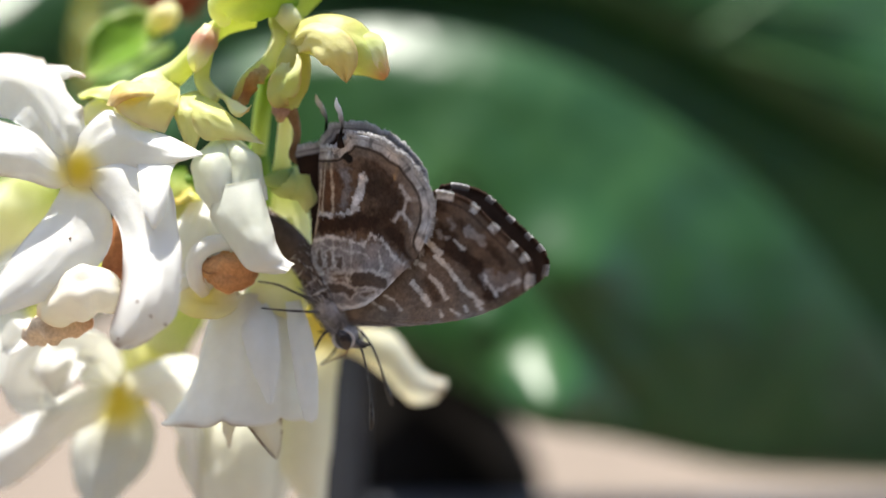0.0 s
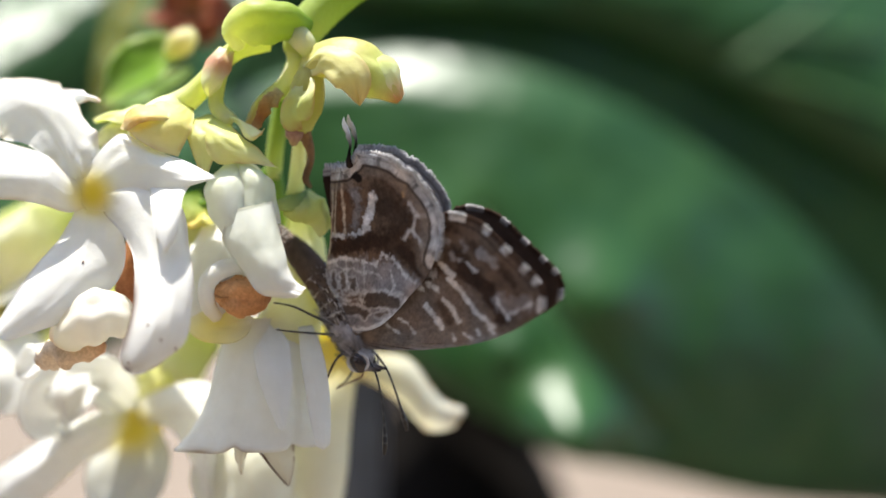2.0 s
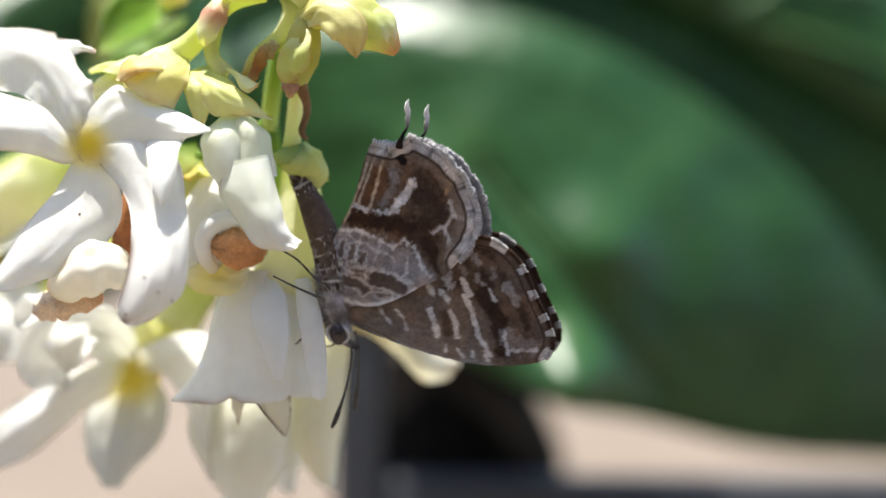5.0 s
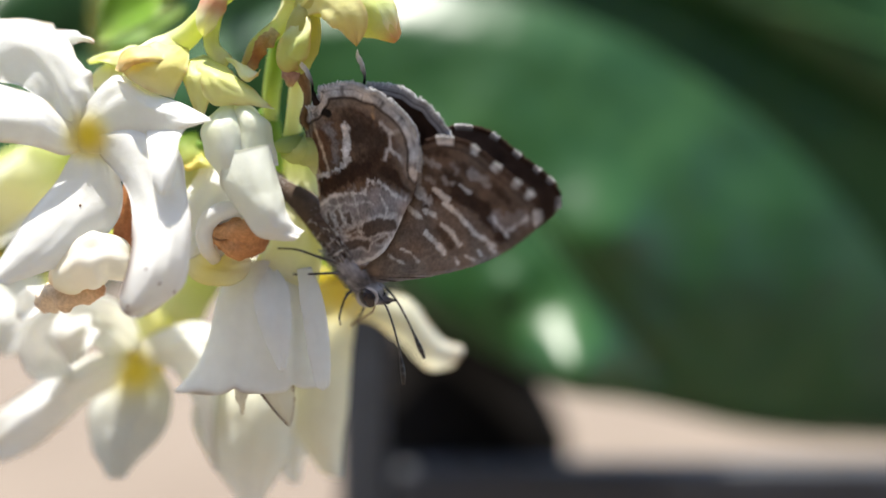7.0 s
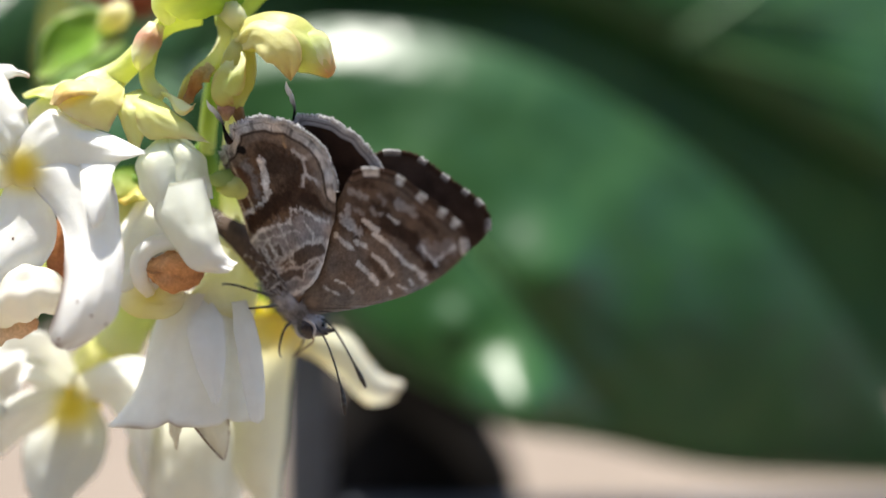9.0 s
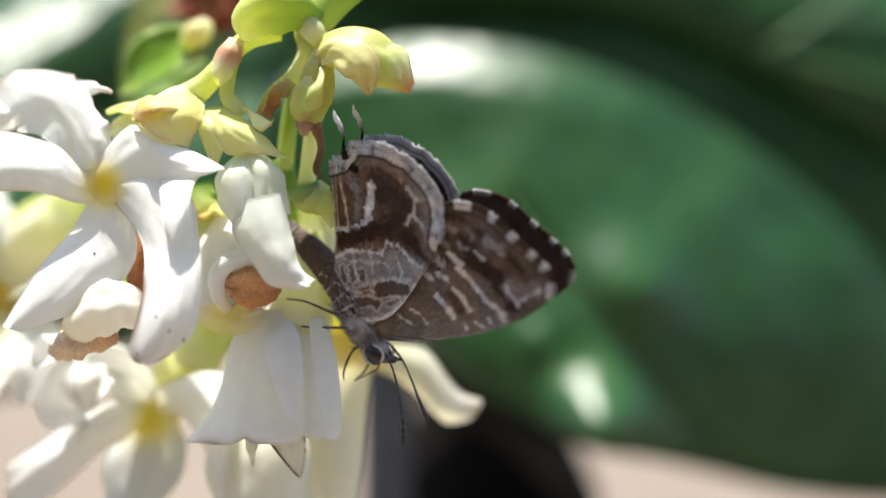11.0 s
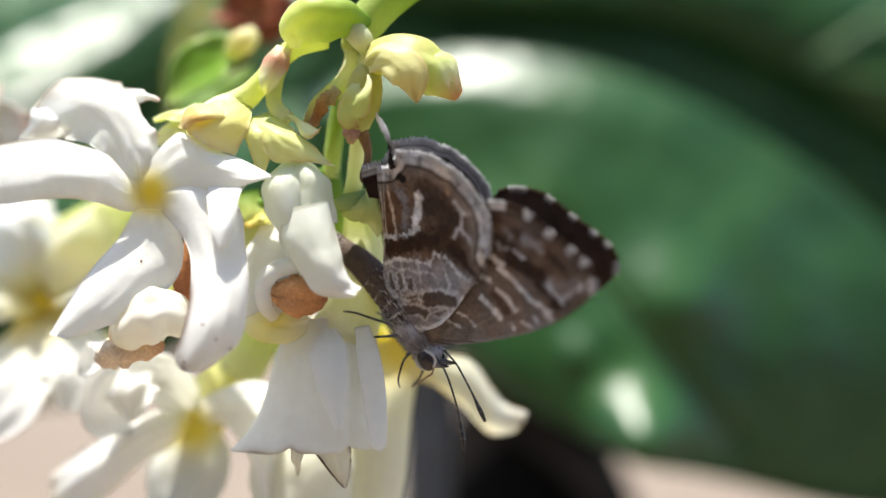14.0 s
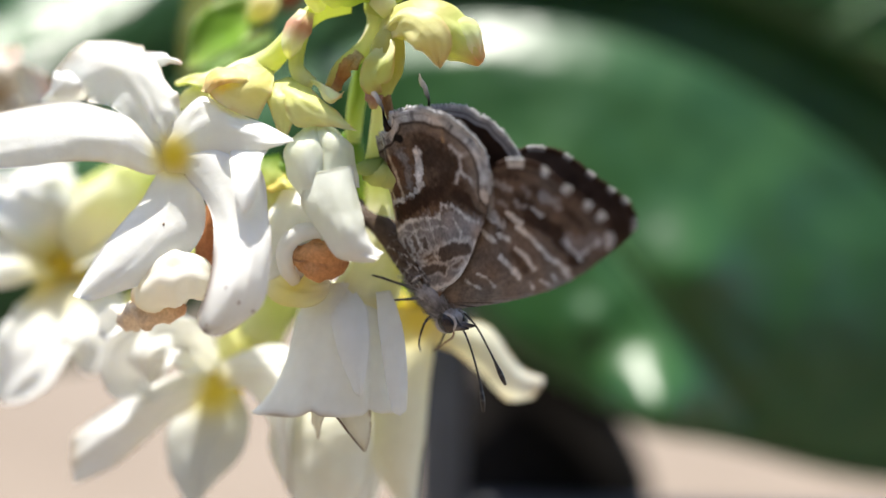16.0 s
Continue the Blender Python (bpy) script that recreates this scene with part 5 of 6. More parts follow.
HIND_EDGE = [(-0.00, -0.06), (0.80, 0.62), (1.97, 1.15), (2.91, 2.03), (3.84, 3.17), (4.52, 3.92), (5.01, 4.97), (5.28, 5.95), (5.25, 6.94), (4.98, 7.62), (4.52, 8.22), (4.06, 8.60), (3.66, 9.06), (2.97, 9.29), (2.44, 9.62), (1.65, 9.78),
             (0.86, 9.84), (0.37, 9.77), (0.15, 9.40), (-0.05, 9.29), (-0.37, 8.95), (-0.92, 8.85), (-1.50, 8.76), (-1.55, 7.92), (-1.36, 7.04), (-1.26, 5.58), (-1.38, 4.11), (-1.44, 2.63), (-0.99, 0.86)]
HIND_MARGIN = [(5.01, 4.97), (5.28, 5.95), (5.25, 6.94), (4.98, 7.62), (4.52, 8.22), (4.06, 8.60), (3.66, 9.06), (2.97, 9.29), (2.44, 9.62), (1.65, 9.78), (0.86, 9.84), (0.37, 9.77), (0.15, 9.40), (-0.05, 9.29), (-0.37, 8.95), (-0.92, 8.85), (-1.50, 8.76)]


def along(x, z, line):
    """How far along a polyline, in millimetres, the nearest place lies."""
    p = np.array(spline(line, 60))
    run = np.concatenate(([0], np.cumsum(np.hypot(*np.diff(p, axis=0).T))))
    return run[np.argmin((x[:, None] - p[:, 0]) ** 2 + (z[:, None] - p[:, 1]) ** 2, axis=1)]


def chequer(x, z, line):
    """True on the pale stretches of a chequered margin."""
    s = along(x, z, line)
    return np.min([np.abs(s - at) - half for at, half in FORE_CHECKS], axis=0) < 0


def mottled(col, x, z, seed):
    """Uneven wear of the scales at three sizes."""
    k = 1 + 0.16 * wave(x * 1.6, z * 1.6, seed) + 0.14 * wave(x * 5, z * 5, seed + 1) + 0.22 * wave(x * 12, z * 12, seed + 2)
    warm = 0.12 * wave(x * 1.1, z * 1.1, seed + 4)
    return col * k[:, None] * np.stack((1 + warm, np.ones_like(warm), 1 - warm), 1)


def under_fore(x, z):
    col = np.tile((0.168, 0.128, 0.106), (len(x), 1))
    # plain paler stretch along the front edge
    col = dab(col, x, z, [(1.5, 0.1), (3.5, 0.0), (5.5, 0.2), (7.6, 0.6)], 1.5, (0.205, 0.168, 0.145), 0.8, 0.5, 0.2, 41)
    # darker outer half
    col = dab(col, x, z, [(5.13, 5.20), (6.59, 4.97), (8.08, 3.57), (9.11, 2.04)], 2.8, (0.108, 0.072, 0.050), 0.85, 0.6, 0.3, 2)
    col = dab(col, x, z, [(4.39, 3.78), (5.53, 3.55), (6.53, 3.56)], 1.1, (0.085, 0.054, 0.036), 0.85, 0.2, 0.2, 3)
    col = dab(col, x, z, [(6.95, 3.45), (8.08, 2.53), (8.85, 1.18)], 0.85, DARK_W, 0.92, 0.1, 0.12, 4)
    col = dab(col, x, z, [(5.43, 1.79), (5.80, 0.95)], 0.45, (0.07, 0.045, 0.03), 0.85, 0.1, 0.1, 5)
    for line, w in (([(4.91, 3.09), (5.62, 3.55)], 0.4), ([(6.59, 4.41), (7.13, 3.96)], 0.45), ([(5.74, 5.71), (6.77, 5.48)], 0.35), ([(7.55, 4.63), (7.96, 4.24)], 0.4), ([(9.02, 3.46), (9.60, 2.69)], 0.4)):
        col = dab(col, x, z, line, w, (0.034, 0.02, 0.013), 0.85, 0.12, 0.12, 24)
    for line, w in (([(4.61, 1.75), (4.91, 1.33), (5.37, 0.65)], 0.36), ([(5.62, 2.02), (5.98, 1.63), (6.38, 0.96)], 0.37),
                    ([(6.07, 2.99), (6.77, 2.32), (7.01, 1.87)], 0.37), ([(7.04, 1.87), (7.40, 1.37), (7.61, 1.21)], 0.35), ([(7.67, 1.15), (7.96, 0.91), (8.26, 0.63)], 0.32),
                    ([(3.80, 3.34), (4.08, 2.97), (4.45, 2.58)], 0.38), ([(4.82, 2.84), (5.37, 2.50)], 0.28), ([(5.71, 3.75), (5.98, 3.50), (6.35, 3.19)], 0.38),
                    ([(7.19, 3.76), (7.61, 3.37)], 0.28), ([(2.92, 1.14), (3.42, 0.90), (3.80, 0.33)], 0.2), ([(2.10, 0.87), (2.45, 0.59), (2.89, 0.36)], 0.16),
                    ([(5.98, 0.33), (6.04, -0.01)], 0.17), ([(6.59, 0.34), (6.95, 0.07)], 0.2), ([(7.37, 0.53), (7.49, 0.25)], 0.2), ([(8.05, 0.60), (8.26, 0.38)], 0.22)):
        col = dab(col, x, z, line, w * 0.82, (0.62, 0.60, 0.60), 0.9, 0.045, 0.07, 6)
    # fainter spots of grey scales
    for line, w, k in (([(4.54, 4.12), (5.13, 3.32)], 0.5, 0.85), ([(5.31, 5.32), (5.80, 5.14), (6.29, 4.86)], 0.34, 0.6), ([(7.96, 4.24), (8.61, 3.74)], 0.5, 0.55),
                       ([(6.35, 4.18), (6.71, 3.95)], 0.26, 0.5), ([(5.01, 4.69), (4.82, 4.23)], 0.35, 0.6), ([(6.95, 4.83), (7.13, 4.52)], 0.25, 0.4), ([(5.37, 4.41), (5.74, 4.18)], 0.25, 0.35)):
        col = dab(col, x, z, line, w, (0.42, 0.40, 0.41), k, 0.07, 0.12, 16)
    col = dab(col, x, z, [(8.85, 1.79), (9.69, 1.75), (10.24, 1.76)], 0.85, (0.27, 0.245, 0.25), 0.6, 0.15, 0.3, 7)
    col = dab(col, x, z, [(8.55, 2.17), (8.73, 1.62), (9.14, 1.07)], 0.16, PALE_W, 0.75, 0.06, 0.1, 8)
    col = dab(col, x, z, [(9.08, 1.13), (9.78, 1.42), (10.41, 1.76)], 0.16, PALE_W, 0.6, 0.06, 0.1, 8)
    col = dab(col, x, z, [(-0.00, -0.47), (3.52, -0.57), (6.29, -0.34), (8.38, 0.14)], 0.30, (0.26, 0.235, 0.225), 0.85, 0.1, 0.05, 9)
    e = near_line(x, z, FORE_MARGIN)
    s = along(x, z, FORE_MARGIN)
    inner = np.clip((0.55 - e) / 0.1, 0, 1)[:, None] * 0.8
    col = col * (1 - inner) + np.array((0.10, 0.068, 0.05)) * inner
    gap = np.min([np.abs(s - at) - half for at, half in FORE_CHECKS], axis=0) + 0.06 * wave(x * 6, z * 6, 12)
    dash = np.clip(-gap / 0.08 + 0.3, 0, 1)
    band = np.clip(1 - np.abs(e - 0.40) / 0.06, 0, 1)[:, None] * 0.8
    col = col * (1 - band) + np.array(BLACK_W) * band
    rim = np.clip((0.14 - e) / 0.05, 0, 1)[:, None] * 0.85
    col = col * (1 - rim) + np.array(DARK_W) * rim
    dash = (dash * np.clip((0.34 - e) / 0.05, 0, 1))[:, None] * (0.72 + 0.25 * wave(x * 9, z * 9, 15))[:, None]
    col = col * (1 - dash) + np.array((0.74, 0.72, 0.72)) * dash
    return mottled(col, x, z, 31)


def under_hind(x, z):
    col = np.tile((0.138, 0.09, 0.06), (len(x), 1))
    col = dab(col, x, z, [(-0.66, 7.65), (-0.82, 5.59)], 1.3, RUST_W, 0.85, 0.4, 0.2, 2)
    col = dab(col, x, z, [(2.10, 7.60), (3.20, 6.71), (2.57, 5.56)], 1.9, DARK_W, 0.8, 0.5, 0.4, 3)
    col = dab(col, x, z, [(4.08, 7.85), (4.70, 6.55), (4.70, 5.12)], 0.6, GREY_WG, 0.6, 0.25, 0.25, 4)
    col = dab(col, x, z, [(3.20, 8.44), (4.20, 7.27), (4.61, 5.83)], 0.9, (0.2, 0.165, 0.145), 0.6, 0.4, 0.3, 4)
    col = dab(col, x, z, [(-0.99, 3.37), (0.97, 3.68), (2.64, 3.60), (3.52, 3.31)], 1.7, GREY_WG, 0.9, 0.25, 0.25, 5)
    col = dab(col, x, z, [(2.32, 4.17), (3.20, 3.54)], 1.0, GREY_WG, 0.85, 0.2, 0.2, 25)
    col = dab(col, x, z, [(-0.82, 1.60), (0.97, 1.34), (2.57, 1.95)], 1.5, GREY_WG, 0.9, 0.25, 0.2, 6)
    col = dab(col, x, z, [(-0.99, 4.85), (0.33, 5.23), (1.94, 5.51)], 0.85, DARK_W, 0.95, 0.12, 0.2, 7)
    col = dab(col, x, z, [(3.20, 5.21), (3.89, 4.69), (4.57, 4.23)], 0.75, DARK_W, 0.95, 0.08, 0.1, 8)
    col = dab(col, x, z, [(-1.22, 4.05), (-0.33, 4.35), (0.65, 4.41), (1.62, 4.29), (2.00, 4.87), (2.64, 4.75), (3.27, 4.12), (3.89, 3.72)], 0.16, PALE_W, 0.9, 0.06, 0.1, 9)
    col = dab(col, x, z, [(-0.52, 0.99), (0.33, 0.77), (1.23, 0.85), (2.10, 1.33), (2.89, 1.92), (3.52, 2.74)], 0.22, PALE_W, 0.9, 0.07, 0.08, 10)
    col = dab(col, x, z, [(-1.12, 2.63), (-0.00, 2.47), (1.14, 2.89), (2.26, 3.07), (3.20, 2.97)], 0.16, PALE_W, 0.55, 0.08, 0.1, 11)
    # brown cells with pale outlines in the grey band
    for line, w, tone in (([(1.23, 2.37), (2.10, 2.61), (2.76, 2.50)], 0.74, (0.06, 0.038, 0.026)), ([(-0.07, 1.70), (0.72, 1.83), (1.10, 1.66)], 0.5, (0.075, 0.05, 0.036)),
                          ([(-1.62, 3.34), (-1.48, 2.92)], 0.4, (0.12, 0.085, 0.066)), ([(-0.92, 3.40), (-0.79, 2.93)], 0.36, (0.12, 0.085, 0.066)), ([(-0.33, 3.41), (-0.23, 2.94)], 0.34, (0.115, 0.08, 0.06)),
                          ([(0.26, 3.29), (0.39, 2.88)], 0.38, (0.10, 0.07, 0.052)), ([(-0.66, 1.69), (-0.46, 1.46)], 0.3, (0.11, 0.08, 0.06)), ([(1.87, 1.73), (2.38, 1.97)], 0.22, (0.13, 0.095, 0.075))):
        col = dab(col, x, z, line, w + 0.2, PALE_W, 0.6, 0.06, 0.1, 12)
        col = dab(col, x, z, line, w, tone, 0.92, 0.07, 0.1, 12)
    for line in ([(-1.25, 3.76), (-0.79, 3.93), (-0.26, 3.82), (0.26, 3.94), (0.84, 3.76), (1.49, 3.88), (2.00, 3.71)], [(-1.12, 2.28), (-0.52, 2.40), (0.07, 2.23), (0.65, 2.42), (1.04, 2.25)], [(2.51, 4.12), (2.76, 3.42), (2.51, 2.90)]):
        col = dab(col, x, z, line, 0.1, PALE_W, 0.7, 0.05, 0.07, 26)
    for line in ([(3.52, 7.63), (3.89, 6.99), (3.70, 6.36), (4.20, 5.78), (4.76, 5.49)], [(3.89, 6.99), (4.70, 7.15)], [(4.20, 5.78), (4.39, 4.81)], [(3.64, 6.36), (3.20, 5.79)]):
        col = dab(col, x, z, line, 0.13, PALE_W, 0.6, 0.07, 0.1, 23)
    col = dab(col, x, z, [(-1.38, 5.47), (-0.79, 5.47), (-0.00, 5.64), (0.65, 5.81), (1.14, 6.10)], 0.2, PALE_W, 0.9, 0.06, 0.12, 13)
    col = dab(col, x, z, [(1.30, 7.73), (1.23, 6.97), (0.91, 6.22)], 0.42, PALE_W, 0.95, 0.06, 0.12, 14)
    col = dab(col, x, z, [(0.33, 7.87), (0.46, 7.04), (0.33, 6.11)], 0.4, GREY_WG, 0.8, 0.12, 0.15, 15)
    # beige vein streaks along the folds, sunlight on them put into the colour
    for k, line in enumerate(([(-1.12, 8.67), (-0.99, 7.07), (-0.92, 5.59)], [(-0.59, 8.65), (-0.39, 7.06), (-0.26, 5.70)], [(-1.45, 8.56), (-1.25, 7.07), (-1.25, 4.41)])):
        col = dab(col, x, z, line, 0.14, LIT_BEIGE_W, 0.95, 0.06, 0.05, 16 + k)
    col = dab(col, x, z, [(-0.07, 8.52), (0.20, 7.63)], 0.35, GREY_WG, 0.6, 0.1, 0.1, 19)
    col = dab(col, x, z, [(3.20, 8.44), (3.08, 7.92)], 0.12, (0.5, 0.33, 0.17), 0.8, 0.06, 0.05, 20)
    col = dab(col, x, z, [(-0.13, 4.41), (-0.07, 2.64)], 0.08, PALE_W, 0.5, 0.05, 0.05, 21)
    col = dab(col, x, z, [(0.91, 4.41), (1.04, 2.65)], 0.08, PALE_W, 0.4, 0.05, 0.05, 21)
    e = near_line(x, z, HIND_MARGIN)
    sub = np.clip((1.15 - e) / 0.2, 0, 1)[:, None] * 0.7
    col = col * (1 - sub) + np.array((0.21, 0.165, 0.135)) * sub
    col = dab(col, x, z, [(0.23, 8.69), (0.46, 8.57)], 0.46, BLACK_W, 1, 0.05, 0.03, 22)
    band = np.clip(1 - np.abs(e - 0.60) / 0.085, 0, 1)[:, None]
    col = col * (1 - band) + np.array(BLACK_W) * band
    rim = np.clip((0.53 - e) / 0.05, 0, 1)[:, None] * 0.95
    mix = (0.5 + 0.5 * wave(x * 3, z * 3, 5))[:, None]
    tick = (np.sin(along(x, z, HIND_MARGIN) * 2 * math.pi / 1.3 + wave(x, z, 9)) > 0.93)[:, None]
    rim_col = np.array(PALE_W) * (0.5 + 0.45 * mix) * np.where(tick, 0.42, 1)
    col = col * (1 - rim) + rim_col * rim
    thin = np.clip(1 - np.abs(e - 0.16) / 0.05, 0, 1)[:, None] * 0.55
    col = col * (1 - thin) + np.array(DARK_W) * thin
    return mottled(col, x, z, 37)


def upper_side(margin, dark=(0.058, 0.036, 0.026), whole=False):
    def paint(x, z):
        col = np.tile(dark, (len(x), 1)) * (1 + 0.25 * wave(x * 2, z * 2, 3))[:, None]
        e = near_line(x, z, margin)
        rim = np.clip(((0.42 if whole else 0.2) - e) / 0.06, 0, 1)[:, None] * (0.75 if whole else 0.6)
        check = chequer(x, z, margin)[:, None] | whole
        line = np.clip(1 - np.abs(e - 0.18) / 0.05, 0, 1)[:, None] * (0.8 if whole else 0)
        col = col * (1 - rim) + np.where(check, np.array(PALE_W) * (0.7 if whole else 0.42), np.array(DARK_W)) * rim
        return col * (1 - line) + np.array(DARK_W) * line
    return paint


def wing(name, edge, root_at, margin, outer, inner, sign, parent, bow, fold=None):
    """A thin wing fanned from its root: the face towards the lens and the one behind have their own scales. sign: -1 for the wing nearer the lens."""
    nv, nu = 300, 120
    e = spline(edge + [edge[0]], nv)
    e = e + 0.025 * np.stack((wave(np.arange(nv) * 0.9, np.zeros(nv), 2), wave(np.arange(nv) * 0.9, np.zeros(nv), 5)), 1)
    r = np.array(root_at, float)
    q = np.linspace(0.0, 1, nu) ** 0.8
    x = (r[0] + np.outer(q, e[:, 0] - r[0])).ravel()
    z = (r[1] + np.outer(q, e[:, 1] - r[1])).ravel()
    reach = np.hypot(x - r[0], z - r[1])
    bow = bow if sign < 0 else 0.2 * bow
    y = sign * (0.12 + bow * (reach / 10) ** 2) - 0.05 * (z - r[1])
    y = y + 0.03 * wave(x * 0.5, z * 0.5, 4)
    if fold is not None:
        y = y + fold(x, z)
    a = np.stack((x, y - 0.03, z), 1)
    b = np.stack((x, y + 0.03, z), 1)
    front, back = (outer, inner) if sign < 0 else (inner, outer)
    cols = np.clip(np.vstack((front(x, z), back(x, z))), 0, 1)
    n = nu * nv
    fs = []
    for i in range(nu - 1):
        for j in range(nv - 1):
            f = (i * nv + j, i * nv + j + 1, (i + 1) * nv + j + 1, (i + 1) * nv + j)
            fs.append(f)
            fs.append((f[3] + n, f[2] + n, f[1] + n, f[0] + n))
    o = (nu - 1) * nv
    fs += [(o + j, o + j + 1, o + j + 1 + n, o + j + n) for j in range(nv - 1)]
    ob = part(name, np.vstack((a, b)), fs, WING, parent, "", cols)
    # fringe of hair scales along the margin
    whole = name == "hindwing"
    count = 420 if whole else 260
    m = spline(margin, count)
    t = np.gradient(m, axis=0)
    rnd = random.Random(11)
    lots = []
    pale = chequer(m[:, 0], m[:, 1], margin)
    for k in range(1, count - 1):
        d = np.array((-t[k, 1], t[k, 0]))
        d = d / np.hypot(*d)
        if (m[k] - r) @ d < 0:
            d = -d
        tuft = float(wave(np.array([k * 0.11]), np.array([0.0]), 21)[0])
        d = d + (0.25 * rnd.uniform(-1, 1) + 0.35 * tuft) * t[k] / np.hypot(*t[k])
        ln = rnd.uniform(0.14, 0.26) + 0.07 * tuft if whole else rnd.uniform(0.08, 0.17)
        reach = math.hypot(*(m[k] - r))
        yy = sign * (0.12 + bow * (reach / 10) ** 2) - 0.05 * (m[k, 1] - r[1])
        if fold is not None:
            yy += float(fold(m[k:k + 1, 0], m[k:k + 1, 1])[0])
        p0, p1 = V(m[k, 0] - d[0] * 0.06, yy, m[k, 1] - d[1] * 0.06), V(m[k, 0] + d[0] * ln, yy + rnd.uniform(-0.06, 0.06), m[k, 1] + d[1] * ln)
        shade = rnd.random()
        light = (0.70, 0.69, 0.70) if whole else (0.60, 0.585, 0.58)
        lots.append(tube([p0, p1], [0.05, 0.018], [tuple(np.array(light) * (0.55 + 0.55 * shade)) if whole or pale[k] else tuple(np.array(DARK_W) * (0.8 + 1.2 * shade))], 2, 4))
    v, f, c = join(*lots)
    fr = part("fringe", v, f, WING, ob, "fine pale fringe", c)
    tagged(fr, kind="stuff")
    return ob


def hind_fold(sign):
    fold_line = np.array(((-0.33, 9.41), (-0.79, 3.52)))

    def fn(x, z):
        a, b = fold_line
        t = np.clip((z - b[1]) / (a[1] - b[1]), -0.2, 1.2)
        side = (a[0] * t + b[0] * (1 - t)) - x
        return -sign * 0.75 * np.clip(side / 1.3, 0, 1.2) * np.clip(t + 0.2, 0, 1) + sign * 0.08 * np.sin(np.clip(side, -0.3, 1.5) * 7) * np.clip(t, 0, 1)
    return fn


def tail(parent, sign):
    pts = [(0.02, 9.10), (-0.02, 9.70), (0.05, 10.20), (-0.12, 10.75), (-0.34, 11.20), (-0.40, 11.55)]
    v, f, c = tube([V(px, sign * (0.75 if sign < 0 else 0.5) - 0.05 * pz, pz) for px, pz in pts], [0.2, 0.1, 0.07, 0.13, 0.11, 0.02], [DARK_W, BLACK_W, BLACK_W, (0.30, 0.29, 0.29), (0.75, 0.74, 0.74), (0.9, 0.9, 0.9), (0.9, 0.9, 0.9)], 34, 10, flat=0.5, rough=0.45)
    part("tail", v, f, WING, parent, "thin dark tail with white tip", c)


HINGE_FORE, HINGE_HIND, SWING_HIND = (-0.16, -0.00), (-0.49, 0.43), (-0.50, 1.40)
BODY_AXIS = Vector(((0.33, -1.02)[0] - (-4.01, 6.66)[0], 0, (0.33, -1.02)[1] - (-4.01, 6.66)[1])).normalized()


